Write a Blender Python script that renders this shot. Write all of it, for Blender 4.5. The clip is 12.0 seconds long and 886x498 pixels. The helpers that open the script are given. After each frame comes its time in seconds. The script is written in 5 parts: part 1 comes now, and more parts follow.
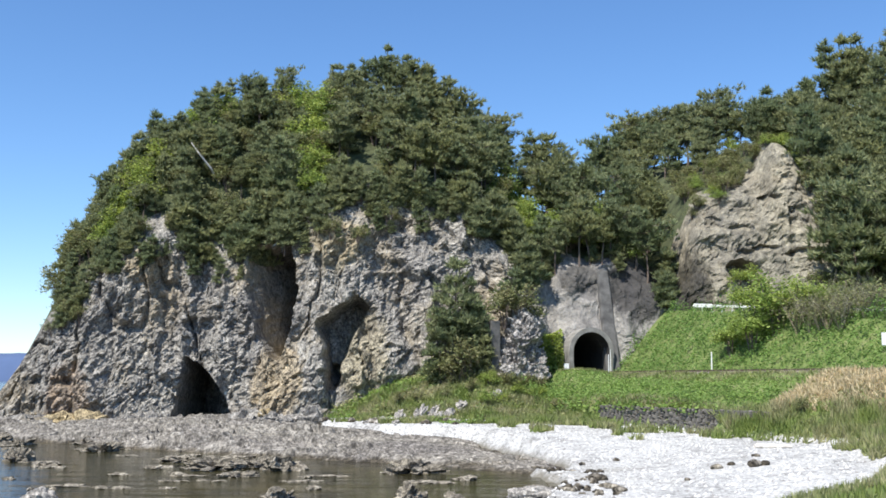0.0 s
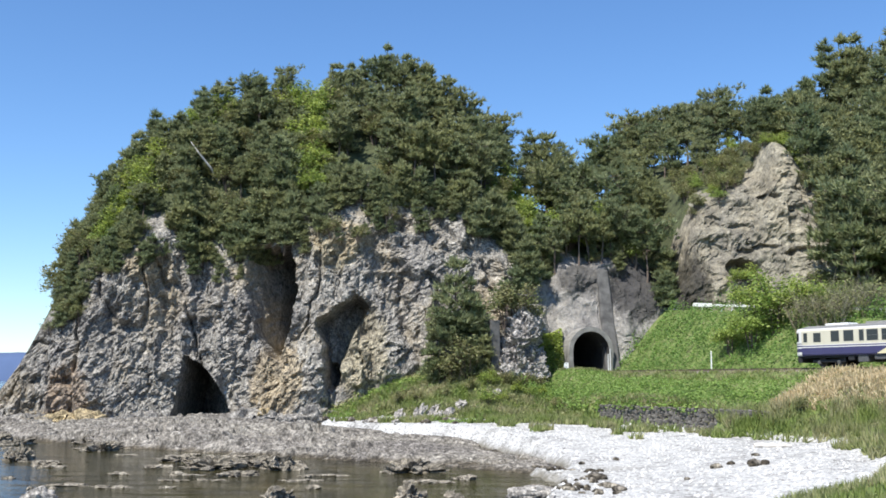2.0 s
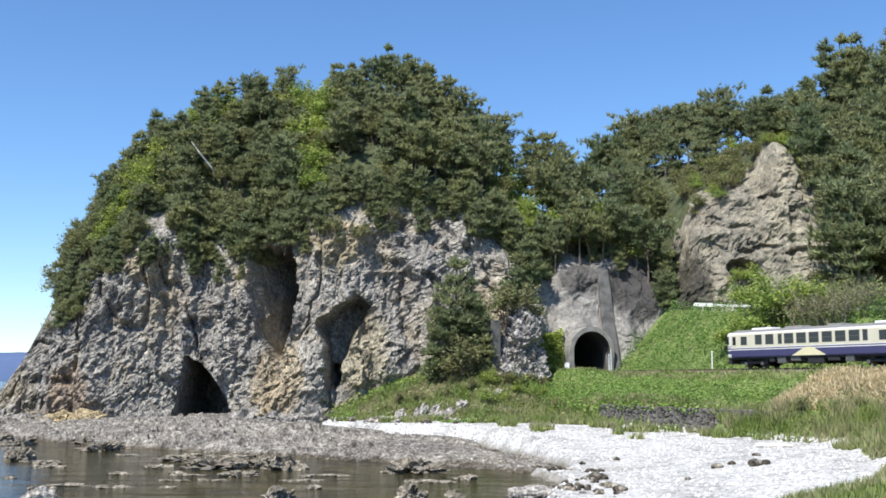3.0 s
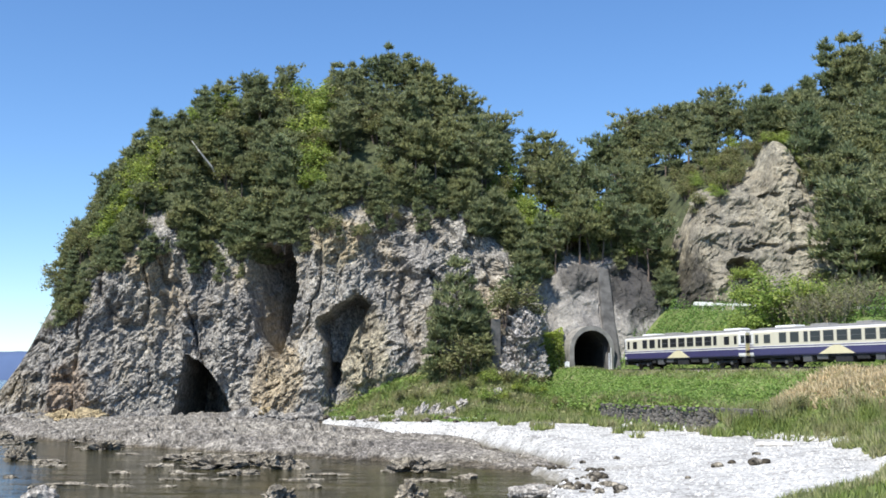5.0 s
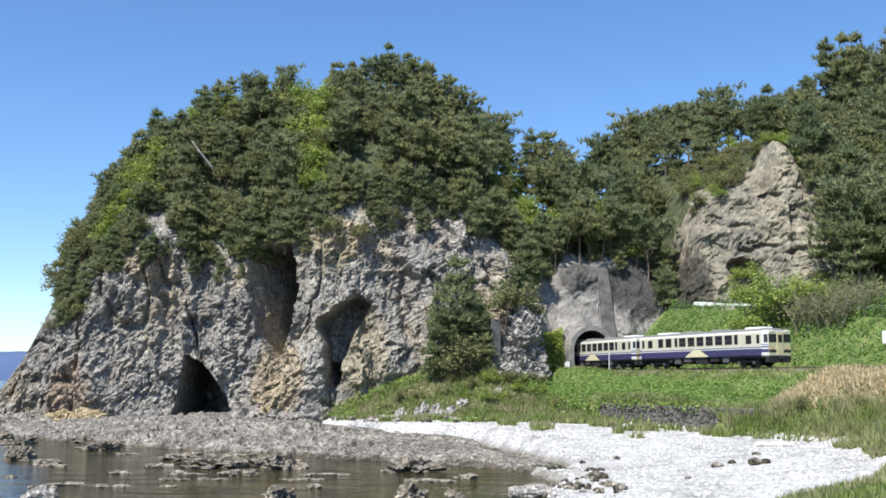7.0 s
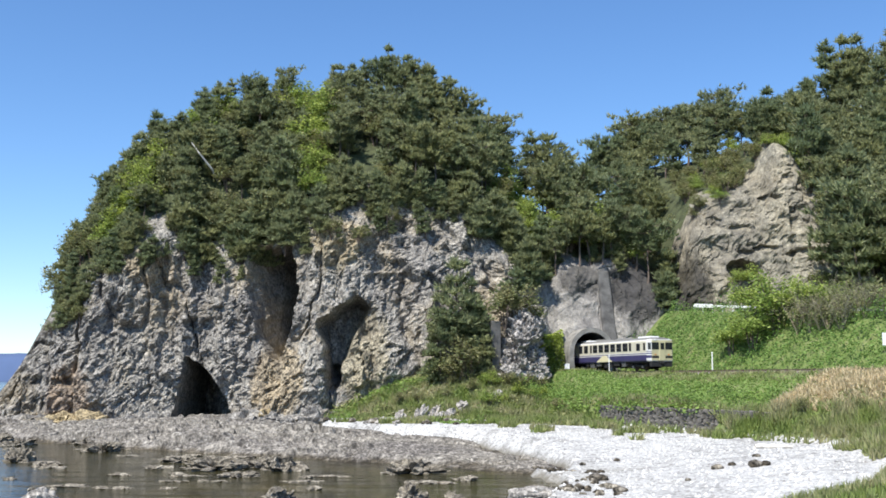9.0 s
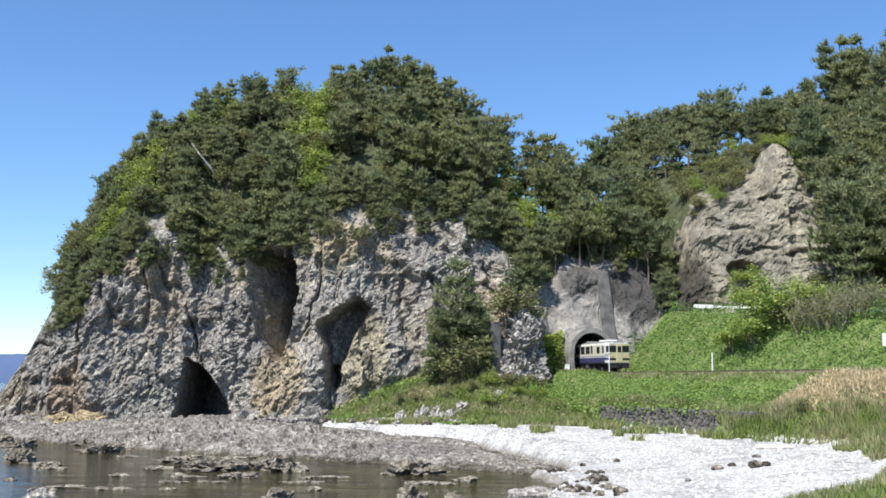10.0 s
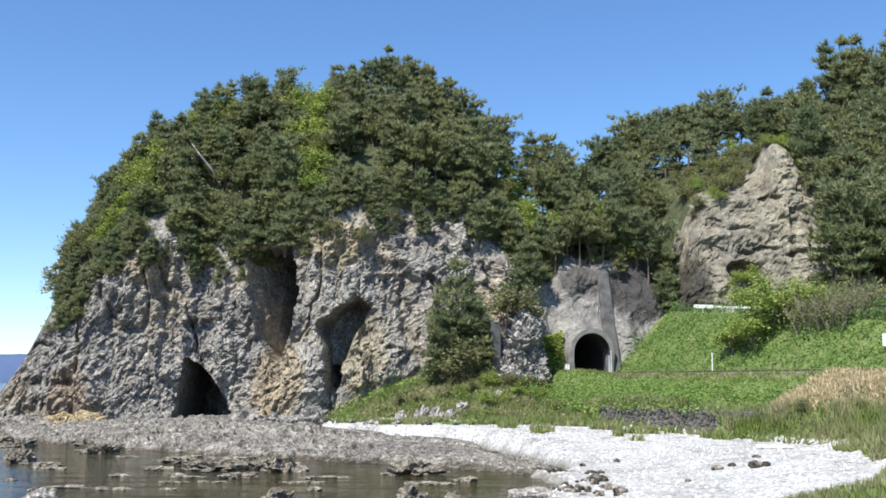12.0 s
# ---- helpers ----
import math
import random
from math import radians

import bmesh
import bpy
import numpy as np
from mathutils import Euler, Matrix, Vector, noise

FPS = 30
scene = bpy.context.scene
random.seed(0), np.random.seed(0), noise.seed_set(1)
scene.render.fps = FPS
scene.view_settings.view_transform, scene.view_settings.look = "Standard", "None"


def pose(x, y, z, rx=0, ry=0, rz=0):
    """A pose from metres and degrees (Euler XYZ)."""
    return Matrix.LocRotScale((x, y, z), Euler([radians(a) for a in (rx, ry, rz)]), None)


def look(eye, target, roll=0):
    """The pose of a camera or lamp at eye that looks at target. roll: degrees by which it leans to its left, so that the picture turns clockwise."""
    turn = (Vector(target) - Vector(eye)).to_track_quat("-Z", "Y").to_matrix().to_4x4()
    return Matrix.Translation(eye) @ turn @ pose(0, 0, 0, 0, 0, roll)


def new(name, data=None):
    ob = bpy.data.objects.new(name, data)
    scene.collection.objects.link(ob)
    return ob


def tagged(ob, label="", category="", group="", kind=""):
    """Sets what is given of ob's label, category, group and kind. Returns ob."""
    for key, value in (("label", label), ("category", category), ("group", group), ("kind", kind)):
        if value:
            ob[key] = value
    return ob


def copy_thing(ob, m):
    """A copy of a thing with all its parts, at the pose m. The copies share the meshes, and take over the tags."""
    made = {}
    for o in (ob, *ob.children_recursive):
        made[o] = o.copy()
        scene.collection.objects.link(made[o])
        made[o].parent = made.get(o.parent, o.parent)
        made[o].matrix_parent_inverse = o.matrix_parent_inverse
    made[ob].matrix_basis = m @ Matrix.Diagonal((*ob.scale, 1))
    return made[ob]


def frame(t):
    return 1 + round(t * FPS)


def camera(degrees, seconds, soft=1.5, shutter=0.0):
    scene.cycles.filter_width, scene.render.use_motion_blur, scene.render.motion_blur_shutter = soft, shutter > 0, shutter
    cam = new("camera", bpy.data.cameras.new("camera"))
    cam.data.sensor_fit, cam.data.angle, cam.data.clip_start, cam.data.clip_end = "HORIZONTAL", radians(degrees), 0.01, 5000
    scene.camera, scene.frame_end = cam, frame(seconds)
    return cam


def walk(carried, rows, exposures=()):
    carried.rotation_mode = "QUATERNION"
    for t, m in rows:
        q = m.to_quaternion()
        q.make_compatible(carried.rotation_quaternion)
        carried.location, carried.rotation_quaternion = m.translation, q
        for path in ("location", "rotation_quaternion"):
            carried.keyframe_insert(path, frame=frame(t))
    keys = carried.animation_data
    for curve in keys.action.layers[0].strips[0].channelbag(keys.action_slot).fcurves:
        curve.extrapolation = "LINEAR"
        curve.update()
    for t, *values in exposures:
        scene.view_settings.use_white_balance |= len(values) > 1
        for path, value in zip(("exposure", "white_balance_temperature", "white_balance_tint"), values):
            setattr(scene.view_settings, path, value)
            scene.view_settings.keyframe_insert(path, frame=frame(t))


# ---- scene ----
# metres; z = 0 is the water level; the lens stands on a low bank 6 m above it and looks north (+y)
EYE = (0.0, 0.0, 6.0)
cam = camera(44.85, 12.0, soft=1.7)


def gaze(right, up):
    """The view for a small drift of the tripod head, in 1/1900 radian."""
    a, b = math.atan(right / 1900), math.atan((228 + up) / 1900)
    return look(EYE, (EYE[0] + math.sin(a) * 100, math.cos(a) * 100, EYE[2] + math.tan(b) * 100))


walk(cam, [(0.0, gaze(1.0, 3.2)), (0.8, gaze(1.5, 2.6)), (1.6, gaze(1.5, 2.1)), (2.6, gaze(1.4, 2.0)), (3.0, gaze(0.2, 1.9)),
           (4.8, gaze(0.0, 0.2)), (5.8, gaze(0.0, 0.0)), (7.2, gaze(0.0, 0.2)), (8.8, gaze(0.0, 3.2)), (9.6, gaze(0.0, 4.4)),
           (10.4, gaze(0.0, 4.8)), (12.0, gaze(0.0, 4.9))], exposures=[(0.0, 0.58)])

# ---- light ----
SUN_AZ, SUN_EL = radians(218), radians(56)      # azimuth clockwise from +y
world = bpy.data.worlds.new("sky")
scene.world = world
world.use_nodes = True
wn = world.node_tree.nodes
sky = wn.new("ShaderNodeTexSky")
sky.sky_type, sky.sun_disc = "NISHITA", False
sky.sun_elevation, sky.sun_rotation = SUN_EL, SUN_AZ
sky.air_density, sky.dust_density, sky.ozone_density, sky.altitude = 0.9, 0.2, 5.0, 200
deep = wn.new("ShaderNodeHueSaturation")
deep.inputs["Saturation"].default_value, deep.inputs["Hue"].default_value = 1.12, 0.502
world.node_tree.links.new(sky.outputs[0], deep.inputs["Color"])
world.node_tree.links.new(deep.outputs[0], wn["Background"].inputs[0])
wn["Background"].inputs[1].default_value = 0.129
sun = new("sun", bpy.data.lights.new("sun", "SUN"))
sun.data.energy, sun.data.angle, sun.data.color = 4.9, radians(0.53), (1.0, 0.96, 0.895)
sun.matrix_world = look((math.sin(SUN_AZ) * 50, math.cos(SUN_AZ) * 50, math.tan(SUN_EL) * 50), (0, 0, 0))

# ---- materials ----


def material(name):
    m = bpy.data.materials.new(name)
    m.use_nodes = True
    return m, m.node_tree.nodes, m.node_tree.links, m.node_tree.nodes["Principled BSDF"]


def ramp(nodes, links, source, stops, constant=False):
    r = nodes.new("ShaderNodeValToRGB")
    if constant:
        r.color_ramp.interpolation = "CONSTANT"
    el = r.color_ramp.elements
    while len(el) < len(stops):
        el.new(0.5)
    for e, (p, c) in zip(el, stops):
        e.position, e.color = p, (*c, 1)
    links.new(source, r.inputs[0])
    return r.outputs[0]


def noise_tex(nodes, links, scale, detail=6, rough=0.6, stretch=(1, 1, 1), coord="Object", tilt=0.0):
    tc = nodes.new("ShaderNodeTexCoord")
    mp = nodes.new("ShaderNodeMapping")
    mp.inputs["Scale"].default_value = stretch
    if tilt:
        turn = nodes.new("ShaderNodeMapping")
        turn.inputs["Rotation"].default_value = (0, radians(tilt), 0)
        links.new(tc.outputs[coord], turn.inputs[0])
    n = nodes.new("ShaderNodeTexNoise")
    n.inputs["Scale"].default_value, n.inputs["Detail"].default_value, n.inputs["Roughness"].default_value = scale, detail, rough
    links.new(turn.outputs[0] if tilt else tc.outputs[coord], mp.inputs[0])
    links.new(mp.outputs[0], n.inputs["Vector"])
    return n.outputs["Fac"]


def mixed(nodes, links, fac, a, b, how="MIX"):
    x = nodes.new("ShaderNodeMix")
    x.data_type, x.blend_type = "RGBA", how
    for sock, v in ((x.inputs[0], fac), (x.inputs[6], a), (x.inputs[7], b)):
        if isinstance(v, (int, float)):
            sock.default_value = v
        elif isinstance(v, tuple):
            sock.default_value = (*v, 1)
        else:
            links.new(v, sock)
    return x.outputs[2]


def bump(nodes, links, heights, bsdf, distance):
    """heights: sockets with weights, each laid over the one before."""
    last = None
    for sock, d in zip(heights, distance):
        b = nodes.new("ShaderNodeBump")
        b.inputs["Strength"].default_value, b.inputs["Distance"].default_value = 1.0, d
        links.new(sock, b.inputs["Height"])
        if last:
            links.new(last, b.inputs["Normal"])
        last = b.outputs[0]
    links.new(last, bsdf.inputs["Normal"])


def voronoi(nodes, links, scale, stretch=(1, 1, 1), feature="F1", out="Distance"):
    tc = nodes.new("ShaderNodeTexCoord")
    mp = nodes.new("ShaderNodeMapping")
    mp.inputs["Scale"].default_value = stretch
    v = nodes.new("ShaderNodeTexVoronoi")
    v.feature = feature
    v.inputs["Scale"].default_value = scale
    links.new(tc.outputs["Object"], mp.inputs[0])
    links.new(mp.outputs[0], v.inputs["Vector"])
    return v.outputs[out]


def rock_material(name, stops, ochre=0.0, streak=0.0, grain=1.0, moss=None, wet=0.0, stains_and_shade=(), speckle=1.0, tone=0.74):
    m, n, l, p = material(name)
    big = noise_tex(n, l, 0.10, 5, 0.6)
    mid = noise_tex(n, l, 0.9 * grain, 9, 0.72)
    col = ramp(n, l, mid, [(a, tuple(tone * v for v in c)) for a, c in stops])
    # fine and coarse also drive the bump, so its low spots are coloured darker
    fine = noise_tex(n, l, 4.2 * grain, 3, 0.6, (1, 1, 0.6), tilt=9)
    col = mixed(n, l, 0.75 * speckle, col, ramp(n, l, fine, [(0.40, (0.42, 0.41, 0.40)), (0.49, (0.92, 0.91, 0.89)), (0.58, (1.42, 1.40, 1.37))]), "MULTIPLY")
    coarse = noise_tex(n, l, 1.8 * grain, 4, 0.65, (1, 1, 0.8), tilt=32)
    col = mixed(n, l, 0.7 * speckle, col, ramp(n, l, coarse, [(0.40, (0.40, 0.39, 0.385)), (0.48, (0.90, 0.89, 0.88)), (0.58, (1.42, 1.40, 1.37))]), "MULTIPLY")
    col = mixed(n, l, 0.8, col, ramp(n, l, big, [(0.35, (0.72, 0.70, 0.70)), (0.65, (1.1, 1.08, 1.02))]), "MULTIPLY")
    if ochre:
        och = ramp(n, l, noise_tex(n, l, 0.13, 4, 0.55, (1, 1, 0.6)), [(0.50, (0, 0, 0)), (0.66, (ochre, ochre, ochre))])
        col = mixed(n, l, och, col, (0.46, 0.36, 0.20))
    for place, size, tone in stains_and_shade:
        # a patch frayed by noise: mineral stains, and shade painted into the colour
        tc = n.new("ShaderNodeTexCoord")
        mp = n.new("ShaderNodeMapping")
        mp.inputs["Location"].default_value = tuple(-a / b for a, b in zip(place, size))
        mp.inputs["Scale"].default_value = tuple(1 / b for b in size)
        ln = n.new("ShaderNodeVectorMath")
        ln.operation = "LENGTH"
        ad = n.new("ShaderNodeMath")
        ad.operation = "MULTIPLY_ADD"
        ad.inputs[1].default_value = -1.6
        l.new(tc.outputs["Object"], mp.inputs[0])
        l.new(mp.outputs[0], ln.inputs[0])
        l.new(noise_tex(n, l, 1.1, 8, 0.75, (1, 1, 0.3)), ad.inputs[0])
        l.new(ln.outputs["Value"], ad.inputs[2])
        f = ramp(n, l, ad.outputs[0], [(0.0, (0.9, 0.9, 0.9)), (0.30, (0, 0, 0))])
        col = mixed(n, l, f, col, mixed(n, l, 1.0, col, tone, "MULTIPLY"))
    if streak:
        st = ramp(n, l, noise_tex(n, l, 0.75, 7, 0.68, (1, 1, 0.16)), [(0.46, (0, 0, 0)), (0.56, (streak, streak, streak))])
        col = mixed(n, l, st, col, (0.055, 0.055, 0.058))
    if moss:
        geo = n.new("ShaderNodeNewGeometry")
        sp = n.new("ShaderNodeSeparateXYZ")
        l.new(geo.outputs["Normal"], sp.inputs[0])
        ad = n.new("ShaderNodeMath")
        ad.operation = "ADD"
        mul = n.new("ShaderNodeMath")
        mul.operation = "MULTIPLY"
        mul.inputs[1].default_value = 0.7
        l.new(noise_tex(n, l, 0.6, 6, 0.7), mul.inputs[0])
        l.new(mul.outputs[0], ad.inputs[0])
        l.new(sp.outputs[2], ad.inputs[1])
        f = ramp(n, l, ad.outputs[0], [(moss, (0, 0, 0)), (min(0.99, moss + 0.12), (1, 1, 1))])
        green = ramp(n, l, noise_tex(n, l, 1.7, 6, 0.7), [(0.3, (0.03, 0.045, 0.012)), (0.6, (0.085, 0.11, 0.03)), (0.8, (0.15, 0.14, 0.06))])
        col = mixed(n, l, f, col, green)
    if wet:
        # weed and damp below the tide line
        tc = n.new("ShaderNodeTexCoord")
        sp = n.new("ShaderNodeSeparateXYZ")
        l.new(tc.outputs["Object"], sp.inputs[0])
        ma = n.new("ShaderNodeMath")
        ma.operation = "MULTIPLY_ADD"
        ma.inputs[1].default_value = 1.2
        l.new(noise_tex(n, l, 0.7, 6, 0.7), ma.inputs[0])
        l.new(sp.outputs[2], ma.inputs[2])
        fw = ramp(n, l, ma.outputs[0], [(max(0, wet - 0.15), (1, 1, 1)), (min(1, wet + 0.15), (0, 0, 0))])
        col = mixed(n, l, fw, col, mixed(n, l, 1.0, col, (0.42, 0.39, 0.33), "MULTIPLY"))
    l.new(col, p.inputs["Base Color"])
    p.inputs["Roughness"].default_value = 0.92
    p.inputs["Specular IOR Level"].default_value = 0.25
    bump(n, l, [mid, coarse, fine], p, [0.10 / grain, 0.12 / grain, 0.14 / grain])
    return m


GREY = [(0.28, (0.185, 0.180, 0.168)), (0.42, (0.31, 0.302, 0.282)), (0.55, (0.415, 0.406, 0.381)), (0.72, (0.56, 0.551, 0.52))]
STAINS = [((-19.5, 127, 6.0), (3.6, 9, 4.5), (1.10, 0.96, 0.74)), ((-9.5, 128, 9.0), (3.4, 9, 6.0), (1.08, 1.01, 0.80)), ((-36, 131, 20.0), (3.0, 9, 2.6), (1.2, 1.06, 0.82)),
          ((-13.0, 131, 22.5), (3.2, 9, 3.5), (1.1, 1.04, 0.86)), ((-44.5, 129, 4.0), (3.0, 9, 4.0), (1.1, 0.92, 0.76)), ((-46, 127, 1.0), (6.0, 9, 1.2), (1.2, 1.03, 0.74))]
M_CLIFF = rock_material("cliff_rock", GREY, ochre=0.35, streak=0.25, grain=1.25, stains_and_shade=STAINS)
M_SHELF = rock_material("shelf_rock", [(0.25, (0.135, 0.125, 0.11)), (0.5, (0.28, 0.265, 0.24)), (0.75, (0.54, 0.52, 0.48))], grain=1.2, wet=0.8)
# first patch: pine shade painted into the colour; second: darker over the portal
M_SPRAY = rock_material("sprayed_concrete", [(0.3, (0.42, 0.40, 0.37)), (0.6, (0.58, 0.56, 0.52)), (0.8, (0.66, 0.64, 0.60))], streak=0.35, grain=0.7, speckle=0.3, tone=0.60,
                        stains_and_shade=[((24.5, 132, 17.5), (4.6, 9, 4.6), (0.16, 0.16, 0.165)), ((17.5, 132, 18.5), (3.4, 9, 2.0), (0.3, 0.3, 0.3))])
# left end: streaky dark stain, with tree shade painted into the same patch
M_CRAG = rock_material("crag_rock", [(0.25, (0.27, 0.25, 0.195)), (0.5, (0.43, 0.405, 0.325)), (0.75, (0.55, 0.525, 0.435))], ochre=0.15, streak=0.3, grain=0.8, speckle=0.5, tone=0.64,
                       stains_and_shade=[((30.6, 132, 16.0), (2.2, 9, 6.0), (0.2, 0.2, 0.2))])
M_SEAROCK = rock_material("sea_rock", [(0.25, (0.13, 0.12, 0.095)), (0.5, (0.29, 0.265, 0.215)), (0.75, (0.48, 0.45, 0.39))], grain=1.6)
M_OCHRE = rock_material("ochre_rock", [(0.25, (0.26, 0.20, 0.11)), (0.5, (0.46, 0.38, 0.23)), (0.75, (0.62, 0.54, 0.38))], grain=1.4)
M_OUTCROP = rock_material("outcrop_rock", [(0.3, (0.22, 0.213, 0.206)), (0.5, (0.48, 0.465, 0.45)), (0.7, (0.74, 0.72, 0.695))], streak=0.2, grain=1.2)
M_PALEROCK = rock_material("pale_rock", [(0.25, (0.28, 0.27, 0.25)), (0.7, (0.60, 0.58, 0.55))], grain=1.5)


def plain(name, colour, rough=0.7, metal=0.0, var=0.15, scale=3.0, relief=0.0):
    m, n, l, p = material(name)
    f = noise_tex(n, l, scale, 6, 0.65)
    lo, hi = tuple(c * (1 - var) for c in colour), tuple(min(1, c * (1 + var)) for c in colour)
    l.new(ramp(n, l, f, [(0.3, lo), (0.7, hi)]), p.inputs["Base Color"])
    p.inputs["Roughness"].default_value, p.inputs["Metallic"].default_value = rough, metal
    if relief:
        bump(n, l, [f], p, [relief])
    return m


def foliage(name, dark, lit, through_light=0.25, rough=0.6, dry=None):
    """Leaves: each blade its own tone, each plant its own tint."""
    m, n, l, p = material(name)
    g = n.new("ShaderNodeNewGeometry")
    o = n.new("ShaderNodeObjectInfo")
    col = ramp(n, l, g.outputs["Random Per Island"], [(0.0, dark), (1.0, lit)])
    col = mixed(n, l, 0.8, col, ramp(n, l, o.outputs["Random"], [(0, (0.74, 0.84, 0.82)), (0.5, (1, 1, 1)), (1, (1.16, 1.10, 0.96))]), "MULTIPLY")
    col = mixed(n, l, 0.6, col, ramp(n, l, noise_tex(n, l, 0.35, 4, 0.6), [(0.3, (0.6, 0.65, 0.6)), (0.7, (1.25, 1.2, 1.1))]), "MULTIPLY")
    if dry:
        fd = ramp(n, l, noise_tex(n, l, 0.28, 6, 0.7), [(0.42, (0, 0, 0)), (0.62, (0.85, 0.85, 0.85))])
        col = mixed(n, l, fd, col, ramp(n, l, g.outputs["Random Per Island"], [(0, tuple(0.6 * c for c in dry)), (1, dry)]))
    l.new(col, p.inputs["Base Color"])
    p.inputs["Roughness"].default_value = rough
    p.inputs["Specular IOR Level"].default_value = 0.3
    t = n.new("ShaderNodeBsdfTranslucent")
    l.new(col, t.inputs[0])
    mx = n.new("ShaderNodeMixShader")
    mx.inputs[0].default_value = through_light
    l.new(p.outputs[0], mx.inputs[1])
    l.new(t.outputs[0], mx.inputs[2])
    l.new(mx.outputs[0], n["Material Output"].inputs[0])
    return m


M_PINE = foliage("pine_needles", (0.145, 0.172, 0.095), (0.42, 0.45, 0.25), 0.5)
M_FRESH = foliage("fresh_leaves", (0.20, 0.27, 0.055), (0.47, 0.55, 0.16), 0.45)
M_OLIVE = foliage("olive_leaves", (0.12, 0.15, 0.05), (0.29, 0.31, 0.13), 0.35, dry=(0.42, 0.37, 0.20))
M_KUDZU = foliage("creeper_leaves", (0.15, 0.25, 0.06), (0.30, 0.42, 0.125), 0.40)
M_GRASS = foliage("grass_blades", (0.10, 0.155, 0.035), (0.29, 0.36, 0.115), 0.38, dry=(0.50, 0.45, 0.27))
M_STRAW = foliage("dry_reed", (0.36, 0.30, 0.195), (0.66, 0.575, 0.42), 0.3)
M_TWIG = foliage("bare_twigs", (0.16, 0.14, 0.10), (0.30, 0.27, 0.20), 0.0)
M_BARK = plain("bark", (0.13, 0.10, 0.08), 0.9, 0, 0.4, 4, 0.05)
M_RIB = plain("dark_concrete", (0.10, 0.097, 0.092), 0.95, 0, 0.5, 0.9, 0.08)
M_CONC = plain("old_concrete", (0.23, 0.22, 0.20), 0.9, 0, 0.35, 1.2, 0.03)
M_BORE = plain("sooty_lining", (0.035, 0.033, 0.032), 0.95, 0, 0.4, 0.8, 0.02)
M_WHITE = plain("white_paint", (0.80, 0.80, 0.78), 0.5, 0, 0.05)
M_STEEL = plain("rail_steel", (0.12, 0.085, 0.065), 0.7, 0.3, 0.3)
M_BALLAST = plain("ballast", (0.22, 0.19, 0.16), 0.95, 0, 0.5, 9, 0.08)
M_WALLSTONE = plain("wall_stone", (0.125, 0.115, 0.10), 0.93, 0, 0.55, 2.5, 0.05)
M_FLOOR = plain("forest_floor", (0.06, 0.072, 0.03), 0.95, 0, 0.5, 0.9, 0.2)
M_ASPHALT = plain("asphalt", (0.06, 0.06, 0.06), 0.9, 0, 0.25, 6, 0.01)
M_UNDER = plain("underframe_paint", (0.022, 0.022, 0.024), 0.7, 0.2, 0.4, 5)
M_BOX = plain("equipment_grey", (0.10, 0.10, 0.10), 0.6, 0.2, 0.3, 4)
M_ROOF = plain("roof_grey", (0.24, 0.235, 0.22), 0.7, 0.1, 0.25, 1.5)
M_FACE = plain("ivory_paint", (0.50, 0.46, 0.28), 0.4, 0, 0.08, 1.5)
M_EMBLEM = plain("emblem_gold", (0.62, 0.56, 0.36), 0.45, 0, 0.06, 1.5)
M_TYRE = plain("wheel_steel", (0.08, 0.07, 0.065), 0.5, 0.8, 0.3)
M_LOG = plain("driftwood", (0.62, 0.58, 0.52), 0.85, 0, 0.2, 5, 0.03)
M_ORANGE = plain("faded_orange", (0.55, 0.24, 0.08), 0.6, 0, 0.2)


def glass_material():
    m, n, l, p = material("window_glass")
    p.inputs["Base Color"].default_value = (0.018, 0.020, 0.024, 1)
    p.inputs["Roughness"].default_value = 0.06
    return m


M_GLASS = glass_material()


def livery():
    """Cream body with a navy band, a thin navy line and white cab corners."""
    m, n, l, p = material("railcar_paint")
    tc = n.new("ShaderNodeTexCoord")
    sp = n.new("ShaderNodeSeparateXYZ")
    l.new(tc.outputs["Object"], sp.inputs[0])

    def scaled(sock, k):
        d = n.new("ShaderNodeMath")
        d.operation = "MULTIPLY"
        d.inputs[1].default_value = k
        l.new(sock, d.inputs[0])
        return d.outputs[0]
    navy, cream, white = (0.048, 0.044, 0.115), (0.56, 0.525, 0.41), (0.66, 0.65, 0.62)
    z = scaled(sp.outputs[2], 0.25)
    side = ramp(n, l, z, [(0, navy), (1.66 / 4, white), (1.74 / 4, navy), (1.84 / 4, white), (1.90 / 4, cream), (3.14 / 4, white), (3.26 / 4, (0.20, 0.195, 0.185))], True)
    corner = ramp(n, l, z, [(0, white), (1.30 / 4, navy), (1.62 / 4, white), (1.74 / 4, navy), (1.86 / 4, white), (1.96 / 4, navy), (2.04 / 4, white), (3.30 / 4, (0.20, 0.195, 0.185))], True)
    ab = n.new("ShaderNodeMath")
    ab.operation = "ABSOLUTE"
    l.new(sp.outputs[0], ab.inputs[0])
    at_end = ramp(n, l, scaled(ab.outputs[0], 0.09), [(0, (0, 0, 0)), (9.65 * 0.09, (1, 1, 1))], True)
    col = mixed(n, l, at_end, side, corner)
    col = mixed(n, l, 0.35, col, ramp(n, l, noise_tex(n, l, 1.3, 6, 0.7, (1, 1, 0.3)), [(0.3, (0.7, 0.68, 0.64)), (0.6, (1, 1, 1))]), "MULTIPLY")
    l.new(col, p.inputs["Base Color"])
    p.inputs["Roughness"].default_value = 0.38
    return m


M_LIVERY = livery()


